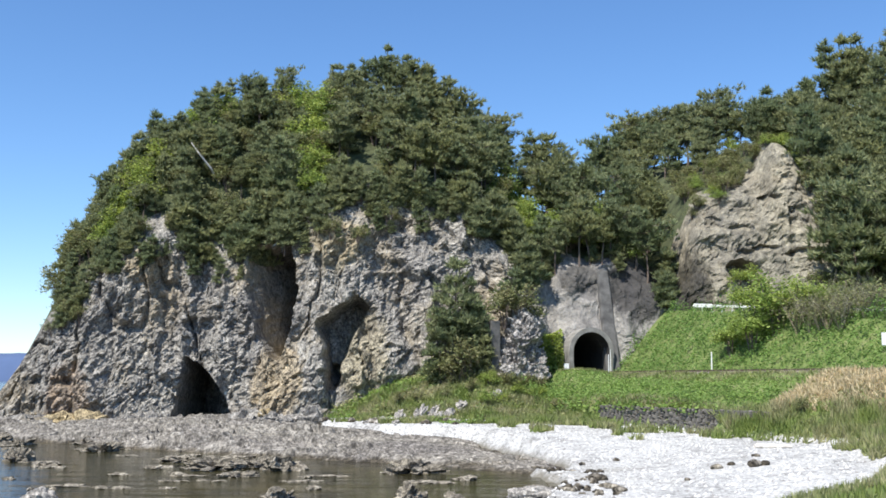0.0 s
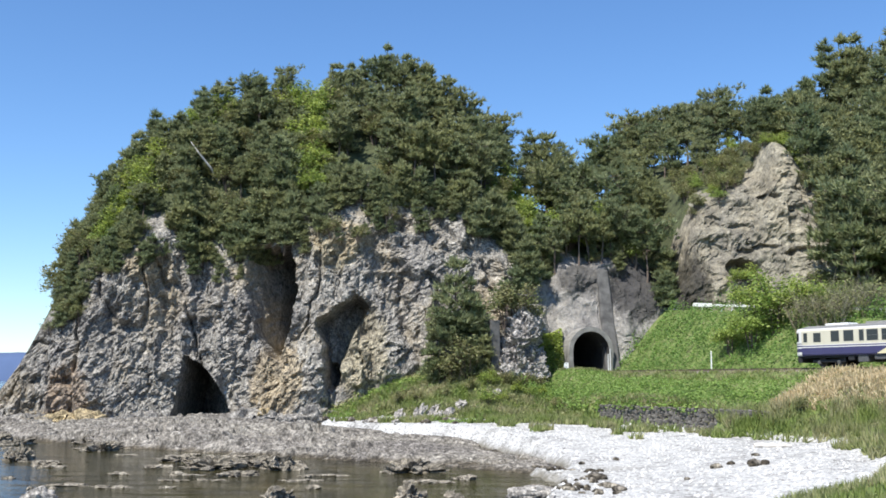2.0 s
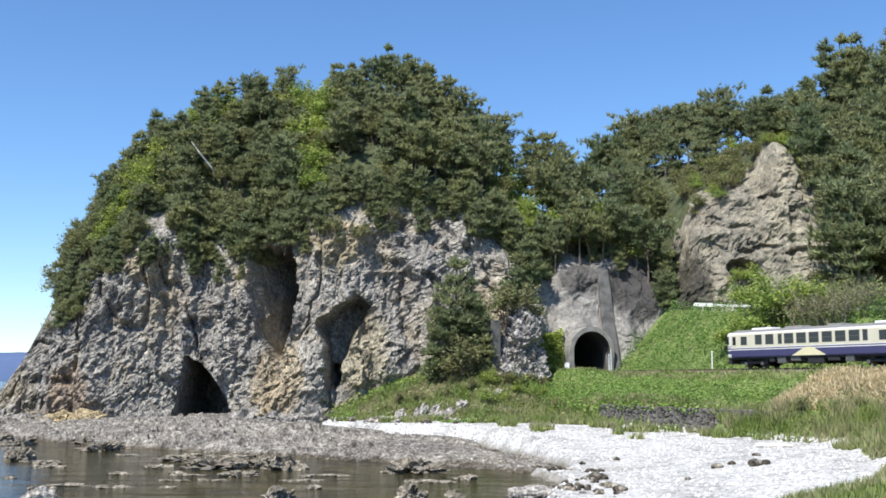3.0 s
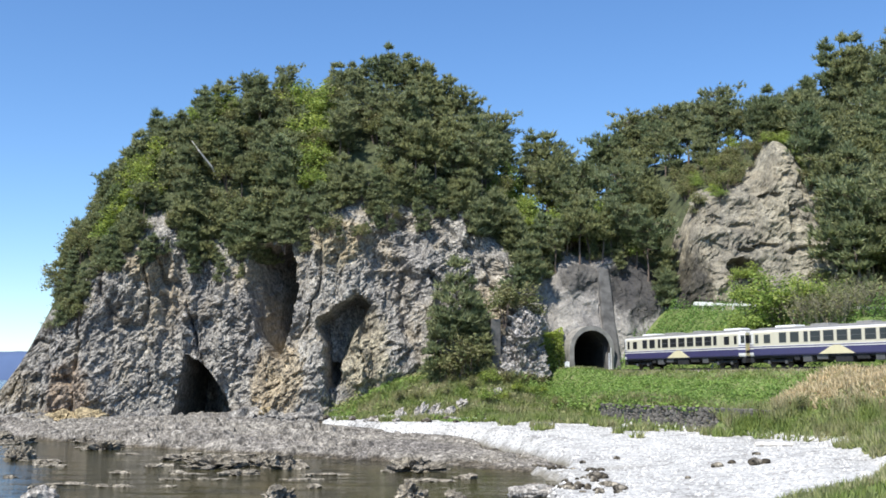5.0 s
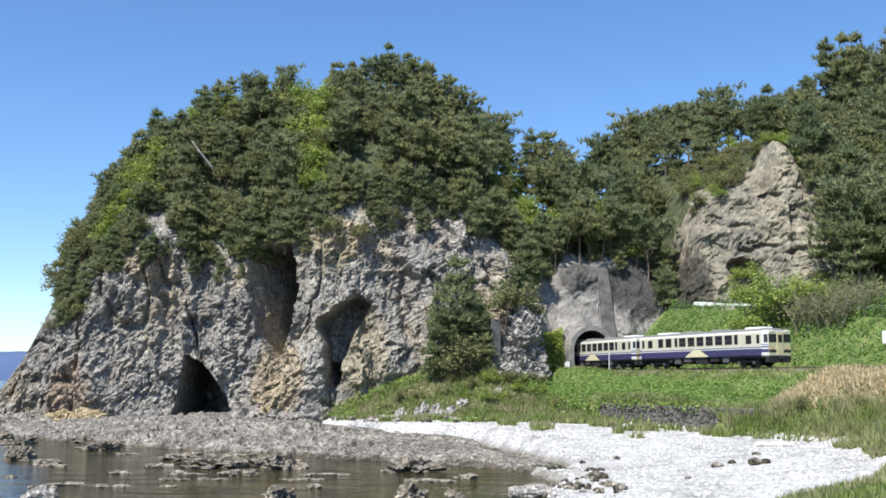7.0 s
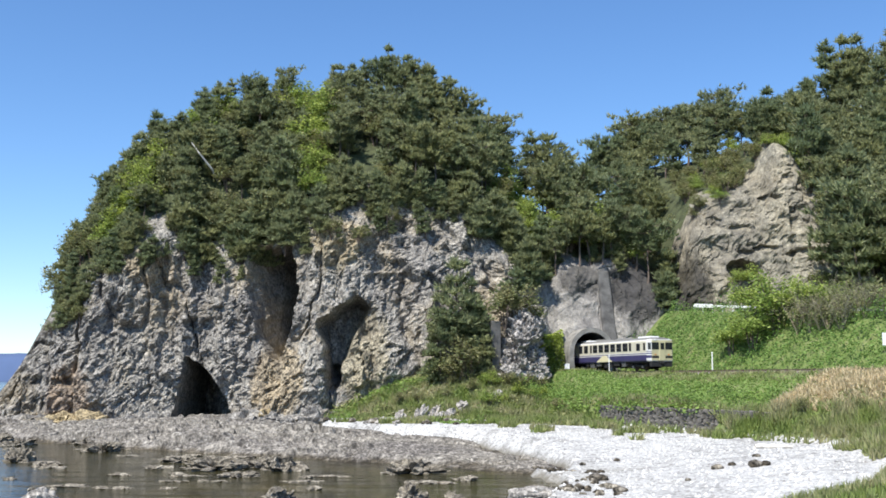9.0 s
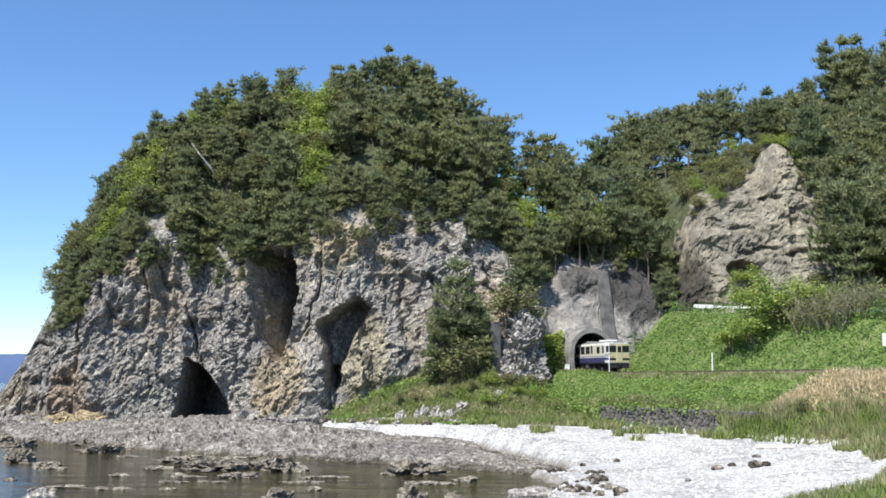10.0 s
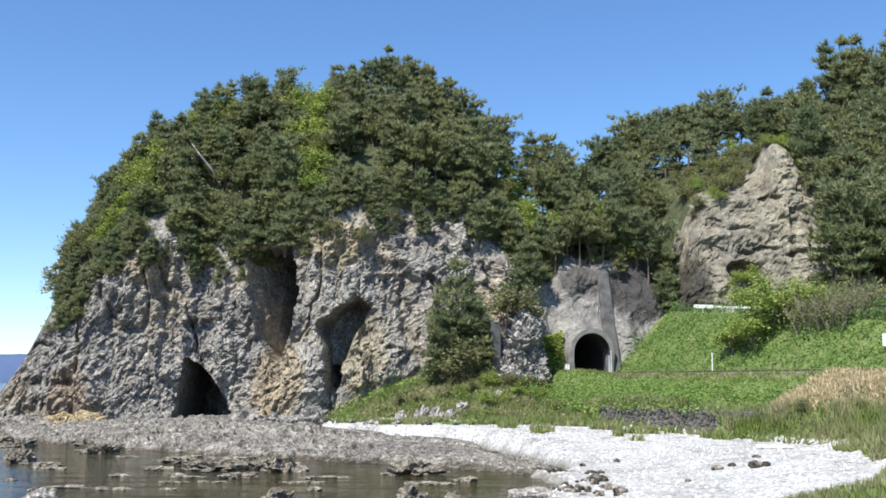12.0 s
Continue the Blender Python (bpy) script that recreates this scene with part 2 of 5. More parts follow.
def ground_material():
    """Grey-white shingle, soil and short grass, by height and slope."""
    m, n, l, p = material("shore_ground")
    tc = n.new("ShaderNodeTexCoord")
    sp = n.new("ShaderNodeSeparateXYZ")
    l.new(tc.outputs["Object"], sp.inputs[0])
    stones = voronoi(n, l, 7.0, (1, 1, 1), "F1", "Color")
    sc = n.new("ShaderNodeSeparateColor")
    l.new(stones, sc.inputs[0])
    shingle = ramp(n, l, sc.outputs[0], [(0, (0.20, 0.195, 0.185)), (0.35, (0.40, 0.395, 0.375)), (1, (0.62, 0.615, 0.59))])
    shingle = mixed(n, l, 0.8, shingle, ramp(n, l, noise_tex(n, l, 0.3, 8, 0.75), [(0.36, (0.50, 0.49, 0.48)), (0.52, (1, 1, 1))]), "MULTIPLY")
    soil = ramp(n, l, noise_tex(n, l, 0.8, 7, 0.7), [(0.3, (0.06, 0.09, 0.02)), (0.5, (0.12, 0.17, 0.04)), (0.72, (0.22, 0.22, 0.10))])
    wob = n.new("ShaderNodeMath")
    wob.operation = "MULTIPLY_ADD"
    wob.inputs[1].default_value = 1.3
    l.new(noise_tex(n, l, 0.45, 5, 0.65), wob.inputs[0])
    l.new(sp.outputs[2], wob.inputs[2])
    zz = n.new("ShaderNodeMath")
    zz.operation = "MULTIPLY"
    zz.inputs[1].default_value = 0.2
    l.new(wob.outputs[0], zz.inputs[0])
    wet = ramp(n, l, zz.outputs[0], [(0.13, (1, 1, 1)), (0.25, (0, 0, 0))])
    grassy = ramp(n, l, zz.outputs[0], [(0.50, (0, 0, 0)), (0.54, (1, 1, 1))])
    col = mixed(n, l, wet, shingle, (0.16, 0.145, 0.11))
    col = mixed(n, l, grassy, col, soil)
    l.new(col, p.inputs["Base Color"])
    p.inputs["Roughness"].default_value = 0.9
    bump(n, l, [voronoi(n, l, 7.0), noise_tex(n, l, 2.5, 6, 0.7)], p, [0.025, 0.08])
    return m


M_GROUND = ground_material()


def water_material():
    m, n, l, p = material("shallow_sea")
    bed = ramp(n, l, noise_tex(n, l, 0.22, 6, 0.65, (0.5, 1, 1)), [(0.35, (0.014, 0.014, 0.007)), (0.55, (0.042, 0.037, 0.016)), (0.75, (0.10, 0.085, 0.04))])
    l.new(bed, p.inputs["Base Color"])
    p.inputs["Roughness"].default_value = 0.08
    p.inputs["IOR"].default_value = 1.33
    p.inputs["Specular IOR Level"].default_value = 0.28
    bump(n, l, [noise_tex(n, l, 0.5, 3, 0.5, (0.35, 1, 1)), noise_tex(n, l, 2.2, 3, 0.5, (0.4, 1, 1))], p, [0.16, 0.06])
    return m


M_WATER = water_material()

# ---- tools ----


def mesh_from(name, verts, faces, mat, smooth=False):
    me = bpy.data.meshes.new(name)
    me.from_pydata([tuple(v) for v in verts], [], [tuple(f) for f in faces])
    me.materials.append(mat)
    if smooth:
        me.shade_smooth()
    me.update()
    return me


def from_bm(name, bm, mat, smooth=False):
    me = bpy.data.meshes.new(name)
    bm.to_mesh(me)
    bm.free()
    me.materials.append(mat)
    if smooth:
        me.shade_smooth()
    return me


def child(name, me, parent, label="", at=None):
    ob = new(name, me)
    ob.parent = parent
    if at is not None:
        ob.matrix_basis = at
    return tagged(ob, label) if label else ob


def part(name, bm, mat, parent, label="", at=None, smooth=False):
    return child(name, from_bm(name, bm, mat, smooth), parent, label, at)


def box(bm, x0, x1, y0, y1, z0, z1, bevel=0.0):
    r = bmesh.ops.create_cube(bm, size=1)
    for v in r["verts"]:
        v.co = Vector(((x0 + x1) / 2 + v.co.x * (x1 - x0), (y0 + y1) / 2 + v.co.y * (y1 - y0), (z0 + z1) / 2 + v.co.z * (z1 - z0)))
    if bevel:
        es = list({e for v in r["verts"] for e in v.link_edges})
        bmesh.ops.bevel(bm, geom=es, offset=bevel, segments=2, affect="EDGES", profile=0.5)
    return bm


def boxed(*a, **k):
    return box(bmesh.new(), *a, **k)


def hashed(i, j, k, seed):
    h = (i * 374761393 + j * 668265263 + k * 2147483647 + seed * 1274126177) & 0xFFFFFFFF
    h = ((h ^ (h >> 13)) * 1274126177) & 0xFFFFFFFF
    h = ((h ^ (h >> 16)) * 2246822519) & 0xFFFFFFFF
    return ((h ^ (h >> 15)) & 0xFFFF) / 65535.0


def vnoise(p, seed=0):
    """Smooth noise, -1 to 1, at an array of points."""
    p = np.asarray(p, float)
    i = np.floor(p).astype(np.int64)
    f = p - i
    w = f * f * (3 - 2 * f)
    out = 0
    for dx in (0, 1):
        for dy in (0, 1):
            for dz in (0, 1):
                g = (w[:, 0] if dx else 1 - w[:, 0]) * (w[:, 1] if dy else 1 - w[:, 1]) * (w[:, 2] if dz else 1 - w[:, 2])
                out = out + g * hashed(i[:, 0] + dx, i[:, 1] + dy, i[:, 2] + dz, seed)
    return out * 2 - 1


def fbm(p, octaves=4, seed=0, ridged=False):
    p = np.asarray(p, float)
    a, s, t = 1.0, 0, 0
    for k in range(octaves):
        q = vnoise(p * 2 ** k + 17.3 * k, seed + k)
        s = s + a * (1 - 2 * np.abs(q) if ridged else q)
        t += a
        a *= 0.5
    return s / t


def blocks(p, seed=0):
    """Broken-rock relief: one level for each cell, 0 to 1, and the gap to the next cell."""
    p = np.asarray(p, float)
    i = np.floor(p).astype(np.int64)
    best, second, level = np.full(len(p), 9.0), np.full(len(p), 9.0), np.zeros(len(p))
    for dx in (-1, 0, 1):
        for dy in (-1, 0, 1):
            for dz in (-1, 0, 1):
                c = i + (dx, dy, dz)
                q = np.stack([c[:, k] + hashed(c[:, 0], c[:, 1], c[:, 2], seed + 11 * k) for k in range(3)], 1)
                d = np.sqrt(((p - q) ** 2).sum(1))
                near = d < best
                second = np.where(near, best, np.minimum(second, d))
                level = np.where(near, hashed(c[:, 0], c[:, 1], c[:, 2], seed + 77), level)
                best = np.where(near, d, best)
    return level, second - best


def smooth_table(rows, x, soft=1.2):
    """Values of a table at x, its corners rounded over a width of soft metres."""
    r = np.array(rows, float)
    offs = np.linspace(-soft, soft, 5)
    return [np.mean([np.interp(x + o, r[:, 0], r[:, k]) for o in offs], 0) for k in range(1, r.shape[1])]


def inside(px, py, poly):
    """Which points lie in a polygon, and how far each is from its edge."""
    n, odd, d = len(poly), np.zeros(len(px), bool), np.full(len(px), 1e9)
    for k in range(n):
        (x0, y0), (x1, y1) = poly[k], poly[(k + 1) % n]
        cross = ((y0 > py) != (y1 > py)) & (px < (x1 - x0) * (py - y0) / (y1 - y0 + 1e-9) + x0)
        odd ^= cross
        t = np.clip(((px - x0) * (x1 - x0) + (py - y0) * (y1 - y0)) / ((x1 - x0) ** 2 + (y1 - y0) ** 2), 0, 1)
        d = np.minimum(d, np.hypot(px - x0 - t * (x1 - x0), py - y0 - t * (y1 - y0)))
    return odd, d


# ---- the line of the railway ----
RAIL_Z = 6.95


def track_x(y):
    return 33.45 - 0.5 * (y - 90) + 0.0025 * (y - 90) ** 2


LINE_Y = np.linspace(30, 200, 3401)
LINE_X = track_x(LINE_Y)
LINE_S = np.concatenate([[0], np.cumsum(np.hypot(np.diff(LINE_X), np.diff(LINE_Y)))])
LINE_S -= np.interp(90, LINE_Y, LINE_S)


def on_track(s):
    """Place and heading at s metres along the line."""
    y = float(np.interp(s, LINE_S, LINE_Y))
    slope = -0.5 + 0.005 * (y - 90)
    return Vector((track_x(y), y, RAIL_Z)), math.atan2(1, slope)


def beside(x, y):
    """Distance from the track's middle, inland positive."""
    return (x - track_x(y)) / np.sqrt(1 + (-0.5 + 0.005 * (y - 90)) ** 2)


# ---- ground ----
SHORE = [(-160, 150), (-70, 119), (-46, 112), (-30, 98), (-16, 88), (-4, 79), (5.5, 71), (7, 62), (5, 52), (3, 30), (-6, 8), (-20, -60), (200, -60), (200, 260), (-160, 260)]
# plan of the wave-cut rock shelf
SHELF = [(-70, 117), (-46, 110.5), (-30, 96.5), (-16, 86.5), (-4, 77.5), (5, 69.5), (8.0, 69), (9.0, 73), (7.5, 84), (4.0, 98), (-3, 107), (-12, 115), (-15, 131), (-24, 137), (-40, 138), (-70, 138)]
# foot of the rock: x, y, z
FOOT = [(-64, 131, -1.5), (-54, 131, 0.3), (-37, 128, 0.8), (-30, 129, 0.9), (-22, 127, 1.0), (-13, 125.5, 1.4), (-6, 126.5, 5.5), (0, 127.5, 7.6), (6, 128.5, 7.4),
        (11, 128.6, 6.6), (15, 128.9, 6.4), (20.5, 130.3, 6.4), (26, 132, 9), (29, 132, 12.5), (32, 129, 13), (36, 127, 13), (44, 126, 13), (48, 124, 13), (58, 119, 13), (75, 110, 13), (115, 95, 13)]
# rim of the bare rock and crest of the hill: x, y, z, y, z
RIM = [(-64, 134, -1, 137, -1), (-57, 134, 2, 138, 3.5), (-54.5, 133.5, 4.6, 137, 6), (-52, 133.5, 8, 138, 10.5), (-50.5, 133.5, 11, 138, 14), (-47.8, 134, 15, 139, 22), (-45.5, 133.5, 17, 139.5, 26), (-43, 133, 19, 140, 30.5), (-38, 132.5, 22.8, 142, 37.2), (-34, 132.5, 24.2, 144, 40.2),
       (-30, 134, 21.0, 146, 41.8), (-26, 133.5, 21.0, 147, 42.8), (-22, 132, 19.5, 148, 43.6), (-18, 132.5, 22.5, 149, 44.2), (-15, 133, 26.8, 150, 44.6), (-6, 133.5, 27.2, 150, 45.3), (0, 134, 27, 150, 41.2), (3.5, 134, 25.5, 151, 38.5)]
RIM += [(6, 134, 22, 152, 36.5), (11, 134, 18.0, 158, 33.5), (13, 133.5, 17.6, 161, 32.5), (15, 134.5, 20.2, 163, 31.8), (18, 134, 19.4, 164, 31.6), (21, 134.5, 20.6, 165, 29.3), (24, 134, 19.2, 166, 33.5), (26.2, 133.5, 16.6, 167, 35.5), (27.6, 133.5, 14.5, 168, 36.4), (28.6, 133.8, 15.5, 169, 37), (29.6, 133.5, 20.0, 170, 37.5), (30.8, 133.5, 23.5, 170, 38.3), (32.2, 133.5, 27.0, 170, 39), (36, 134, 28.6, 170, 40.2),
        (39, 134.5, 30.2, 168, 40.4), (41, 135, 32.3, 167, 40.8), (41.8, 135, 36, 167, 41), (43.8, 135, 36, 166, 40), (45.2, 134.5, 32.5, 163, 39.5), (46.4, 132, 29.5, 162, 39.3), (48, 127, 22, 160, 39.2), (52, 123, 14, 158, 41), (58, 120, 14, 155, 45), (75, 111, 14, 150, 50), (115, 96, 14, 148, 54)]


def road_z(y):
    return 11.7 + 0.084 * (np.clip(y, 70, 135) - 99.5)


def ground_z(x, y):
    x, y = np.asarray(x, float).ravel(), np.asarray(y, float).ravel()
    odd, d = inside(x, y, SHORE)
    flat = np.stack([x, y, 0 * x], 1)
    rough = fbm(flat * 0.12, 4, 3)
    z = np.where(odd, np.minimum(d * 0.11, 1.2 + d * 0.018), np.maximum(-0.16 * d, -2.5)) + rough * 0.22 * np.clip(d / 3, 0, 1)
    a = beside(x, y)
    # seaward bank: a shoulder, a leafy slope and a dry-stone wall at its foot
    wall = np.clip((x - 13.5) / 2, 0, 1) * np.clip((23.5 - x) / 3, 0, 1)
    bank = np.where(a > -3.2, 6.55, 6.55 + (a + 3.2) * (0.40 + 0.16 * (1 - wall)))
    bank = np.where((a < -10.3) & (wall > 0.4), bank - 9 * (-10.3 - a), bank)
    mound = 1.0 * np.exp(-((a + 7.5) / 3.2) ** 2) * np.clip((88 - y) / 6, 0, 1)
    shoulder = np.exp(-((a + 4.9) / 1.2) ** 2) * (0.22 + 0.95 * np.clip((y - 112) / 6, 0, 1)) * np.clip((y - 84) / 5, 0, 1)
    bank = bank + mound + shoulder + rough * np.where(np.abs(a) < 3, 0.0, 0.35)
    z = np.where(a < 3.0, np.maximum(z, bank), z)
    # landward: creeper slope, road shelf, then the hill
    up = np.clip(6.55 + (a - 3.2) * 1.08, 6.55, road_z(y)) + np.clip(a - 17, 0, 60) * 0.04
    z = np.where(a >= 3.0, np.maximum(z, up + rough * np.where((a > 10.2) & (a < 16.5), 0.0, 0.45)), z)
    # scree below the headland
    fy, fz = smooth_table(FOOT, x)
    scree = fz + 0.3 - np.maximum(fy - y, -1) * (0.52 - 0.18 * np.clip((x + 2) / 6, 0, 1)) + rough * 0.7
    z = np.where((x > -16) & (x < 13.5), np.maximum(z, scree * np.clip((x + 16) / 3, 0, 1)), z)
    # a grassy bank close by, under the lens
    near = 3.95 - 0.05 * np.hypot((x - 19.0) * 1.1, y - 30) ** 1.6
    z = np.maximum(z, np.where(odd, near + rough * 0.5, -3))
    apron = 1.35 + np.clip(x - 0.388 * y + 1.2, -2, 14) * 0.32 + rough * 0.8
    z = np.where(odd & (y < 84) & (y > 30), np.maximum(z, apron), z)
    near2 = np.clip(4.3 - 0.12 * np.hypot(x, y * 1.0), -3, 4.2)
    z = np.where(np.hypot(x, y) < 40, np.maximum(z, near2), z)
    sh, sd = inside(x, y, SHELF)
    z = np.where(sh & (x < 12), z - np.clip(sd / 3.0, 0, 1) * 3.5, z)
    # under the rock the ground lies deep
    z = np.where(y > fy + 1.5, -6.0, z)
    return z


def grid_mesh(name, xs, ys, zs, mat):
    nx, ny = len(xs), len(ys)
    X, Y = np.meshgrid(xs, ys)
    v = np.stack([X.ravel(), Y.ravel(), zs], 1)
    i = np.arange(nx * ny).reshape(ny, nx)
    f = np.stack([i[:-1, :-1], i[:-1, 1:], i[1:, 1:], i[1:, :-1]], -1).reshape(-1, 4)
    return mesh_from(name, v.tolist(), f.tolist(), mat, True)


gx = np.concatenate([np.linspace(-160, -62, 20), np.arange(-60, 64, 0.55), np.linspace(66, 200, 30)])
gy = np.concatenate([np.linspace(-60, 28, 45), np.arange(29, 140, 0.55), np.linspace(142, 260, 20)])
GX, GY = np.meshgrid(gx, gy)
ground = tagged(new("ground", grid_mesh("ground", gx, gy, ground_z(GX, GY), M_GROUND)), "white shingle beach and grassy railway bank beside the sea", "ground", kind="structure")

bm = bmesh.new()
bmesh.ops.create_grid(bm, x_segments=2, y_segments=2, size=4700)
water = tagged(new("water", from_bm("water", bm, M_WATER)), "calm shallow olive-brown sea water over a rocky bed", "water", kind="structure")
water.location = (0, 0, 0)

# wave-cut rock shelf between the water and the cliff


def shelf_z(x, y):
    odd, d = inside(x, y, SHELF)
    p = np.stack([x, y, 0 * x], 1)
    warp = np.stack([fbm(p * 0.3, 3, 31), fbm(p * 0.3, 3, 32), 0 * x], 1)
    q = p @ np.array([[0.94, 0.35, 0], [-0.35, 0.94, 0], [0, 0, 1]])
    lev, _ = blocks(q * (0.11, 0.75, 1) + 0.8 * warp, 33)
    lev2, _ = blocks(q * (0.28, 1.7, 1) + 1.2 * warp, 34)
    s = np.where(odd, np.clip(d / 1.6, 0, 1), -np.clip(d / 1.2, 0, 1))
    base = np.clip(d * 0.09, 0, 0.75) + 0.6 * fbm(p * 0.11, 3, 35) * (1 - 0.5 * np.clip((x + 12) / 10, 0, 1))
    fy, _ = smooth_table(FOOT, x)
    talus = (0.15 + 0.9 * np.exp(-((x + 20) / 4) ** 2)) * np.clip((y - fy + 7.5) / 7, 0, 1) ** 1.6 * np.clip((-12 - x) / 4, 0, 1)
    lev3, _ = blocks(q * (0.8, 2.6, 1) + 1.4 * warp, 36)
    crack = np.exp(-(fbm(q * (0.10, 0.55, 1), 3, 37) / 0.05) ** 2)
    steps = (1.15 * (lev - 0.4) + 0.65 * (lev2 - 0.4) + (0.10 + 0.25 * talus) * (lev3 - 0.4) - 0.45 * crack) * (1 - 0.6 * np.clip((x + 12) / 10, 0, 1))
    return np.where(odd, -0.25 + s * (0.30 + base + talus + steps), -0.25 + 0.9 * s)


sx, sy = np.arange(-70, 10, 0.3), np.arange(68, 139, 0.3)
SX, SY = np.meshgrid(sx, sy)
tagged(new("rock_shelf", grid_mesh("rock_shelf", sx, sy, shelf_z(SX.ravel(), SY.ravel()), M_SHELF)), "low grey wave-cut rock shelf at the foot of the cliff", "rock shelf", kind="structure").data.shade_flat()

# far shore across the bay
xs = np.linspace(-2600, -1000, 60)
ridge = 114 + 22 * fbm(np.stack([xs * 0.004, 0 * xs, 0 * xs], 1), 4, 5)
v = [(x, 4050, -2) for x in xs] + [(x, 4100, h * 0.6) for x, h in zip(xs, ridge)] + [(x, 4200, h) for x, h in zip(xs, ridge)] + [(x, 4400, -2) for x in xs]
f = [(k * 60 + j, k * 60 + j + 1, (k + 1) * 60 + j + 1, (k + 1) * 60 + j) for k in range(3) for j in range(59)]
# the haze of the distance is put into the blue base colour
M_FAR = plain("haze_tinted_hills", (0.07, 0.11, 0.21), 1.0, 0, 0.1, 0.004)
tagged(new("backdrop", mesh_from("backdrop", v, f, M_FAR, True)), "hazy blue wooded hills across the bay", "hills", kind="structure")

# ---- the headland, the tunnel face and the crag ----
PORTAL, PORTAL_TURN = on_track(float(np.interp(129.3, LINE_Y, LINE_S)))
ALONG = Vector((math.cos(PORTAL_TURN), math.sin(PORTAL_TURN), 0))
ACROSS = Vector((ALONG.y, -ALONG.x, 0))          # to the right as one looks in


def arch(half, spring, n=14):
    """Outline of the bore: x across, z above the rail."""
    pts = [(half * 0.93, -0.5), (half, spring * 0.5)]
    for k in range(n + 1):
        b = math.pi * k / n
        pts.append((half * math.cos(b), spring + half * math.sin(b)))
    return pts + [(-half, spring * 0.5), (-half * 0.93, -0.5)]


RECESS_POLY = [(-24.4, 22.5), (-18.8, 22.0), (-17.6, 17), (-18.4, 11.4), (-19.4, 8.2), (-21.4, 9.6), (-23.4, 14)]
HOLLOW_POLY = [(-15.2, 13.0), (-10.4, 16.2), (-8.5, 14.6), (-10.4, 11.4), (-12.9, 4.4), (-14.0, 7.8)]
OVERHANGS = [(36.6, 19.2, 2.2, 1.5, 3.2), (40.9, 28.6, 1.6, 0.45, 1.0), (39.6, 22.0, 1.6, 0.5, 1.0), (43.4, 21.3, 1.8, 0.6, 1.2), (37.2, 21.6, 1.4, 0.35, 0.8)]


def hill_point(x, w):
    """Surface before relief. w: 0 to 1 from foot to rim, 1 to 2 up to the crest, then down the back."""
    fy, fz = smooth_table(FOOT, x, 0.9)
    ry, rz, cy, cz = smooth_table(RIM, x, 0.7)
    a, b, c = np.clip(w, 0, 1), np.clip(w - 1, 0, 1), np.clip(w - 2, 0, 1)
    fz = fz - 1.5
    y = fy + (ry - fy) * a ** 1.25 + (cy - ry) * b ** 1.1 + 26 * c
    z = fz + (rz - fz) * a ** 0.95 + (cz - rz) * b ** 0.85 - (cz * 0.9) * c ** 1.3
    return y, z


def carve(x, z):
    """How deep caves and hollows go in, metres."""
    out = np.zeros(len(x))
    t = np.clip((z - 0.2) / 8.6, 0, 1)
    low, high = -32.4 + 1.0 * t, -24.8 - 6.2 * t ** 2.2
    mid, half = (low + high) / 2, (high - low) / 2
    cave = (np.abs(x - mid) < half) & (z < 8.8)
    out = np.where(cave, (15.0 - 9.0 * np.clip((x - mid + half) / (2 * half + 0.01), 0, 1)) * np.clip((half - np.abs(x - mid)) / 0.5, 0, 1), out)
    odd, d = inside(x, z, HOLLOW_POLY)
    out = np.where(odd, np.maximum(out, 5.0 * np.clip(d / 0.6, 0, 1)), out)
    # the tall recess runs in obliquely, deepest at its eastern edge
    odd, d = inside(x, z, RECESS_POLY)
    out = np.where(odd, np.maximum(out, (10.0 + 0.55 * (22 - z)) * np.clip((x + 24.8 - 0.16 * (22 - z)) / 5.4, 0, 1) * np.clip(d / 0.4, 0, 1)), out)
    hole = ((x + 12.9) / 0.95) ** 2 + ((z - 6.4) / 1.7) ** 2
    out = out + np.where(hole < 1, 3.5 * np.clip((1 - hole) * 3, 0, 1), 0)
    for ox, oz, ow, oh, deep in OVERHANGS:
        q = ((x - ox) / ow) ** 2 + ((z - oz) / oh) ** 2
        out = out + np.where(q < 1, deep * np.clip((1 - q) * 2.2, 0, 1), 0)
    return out


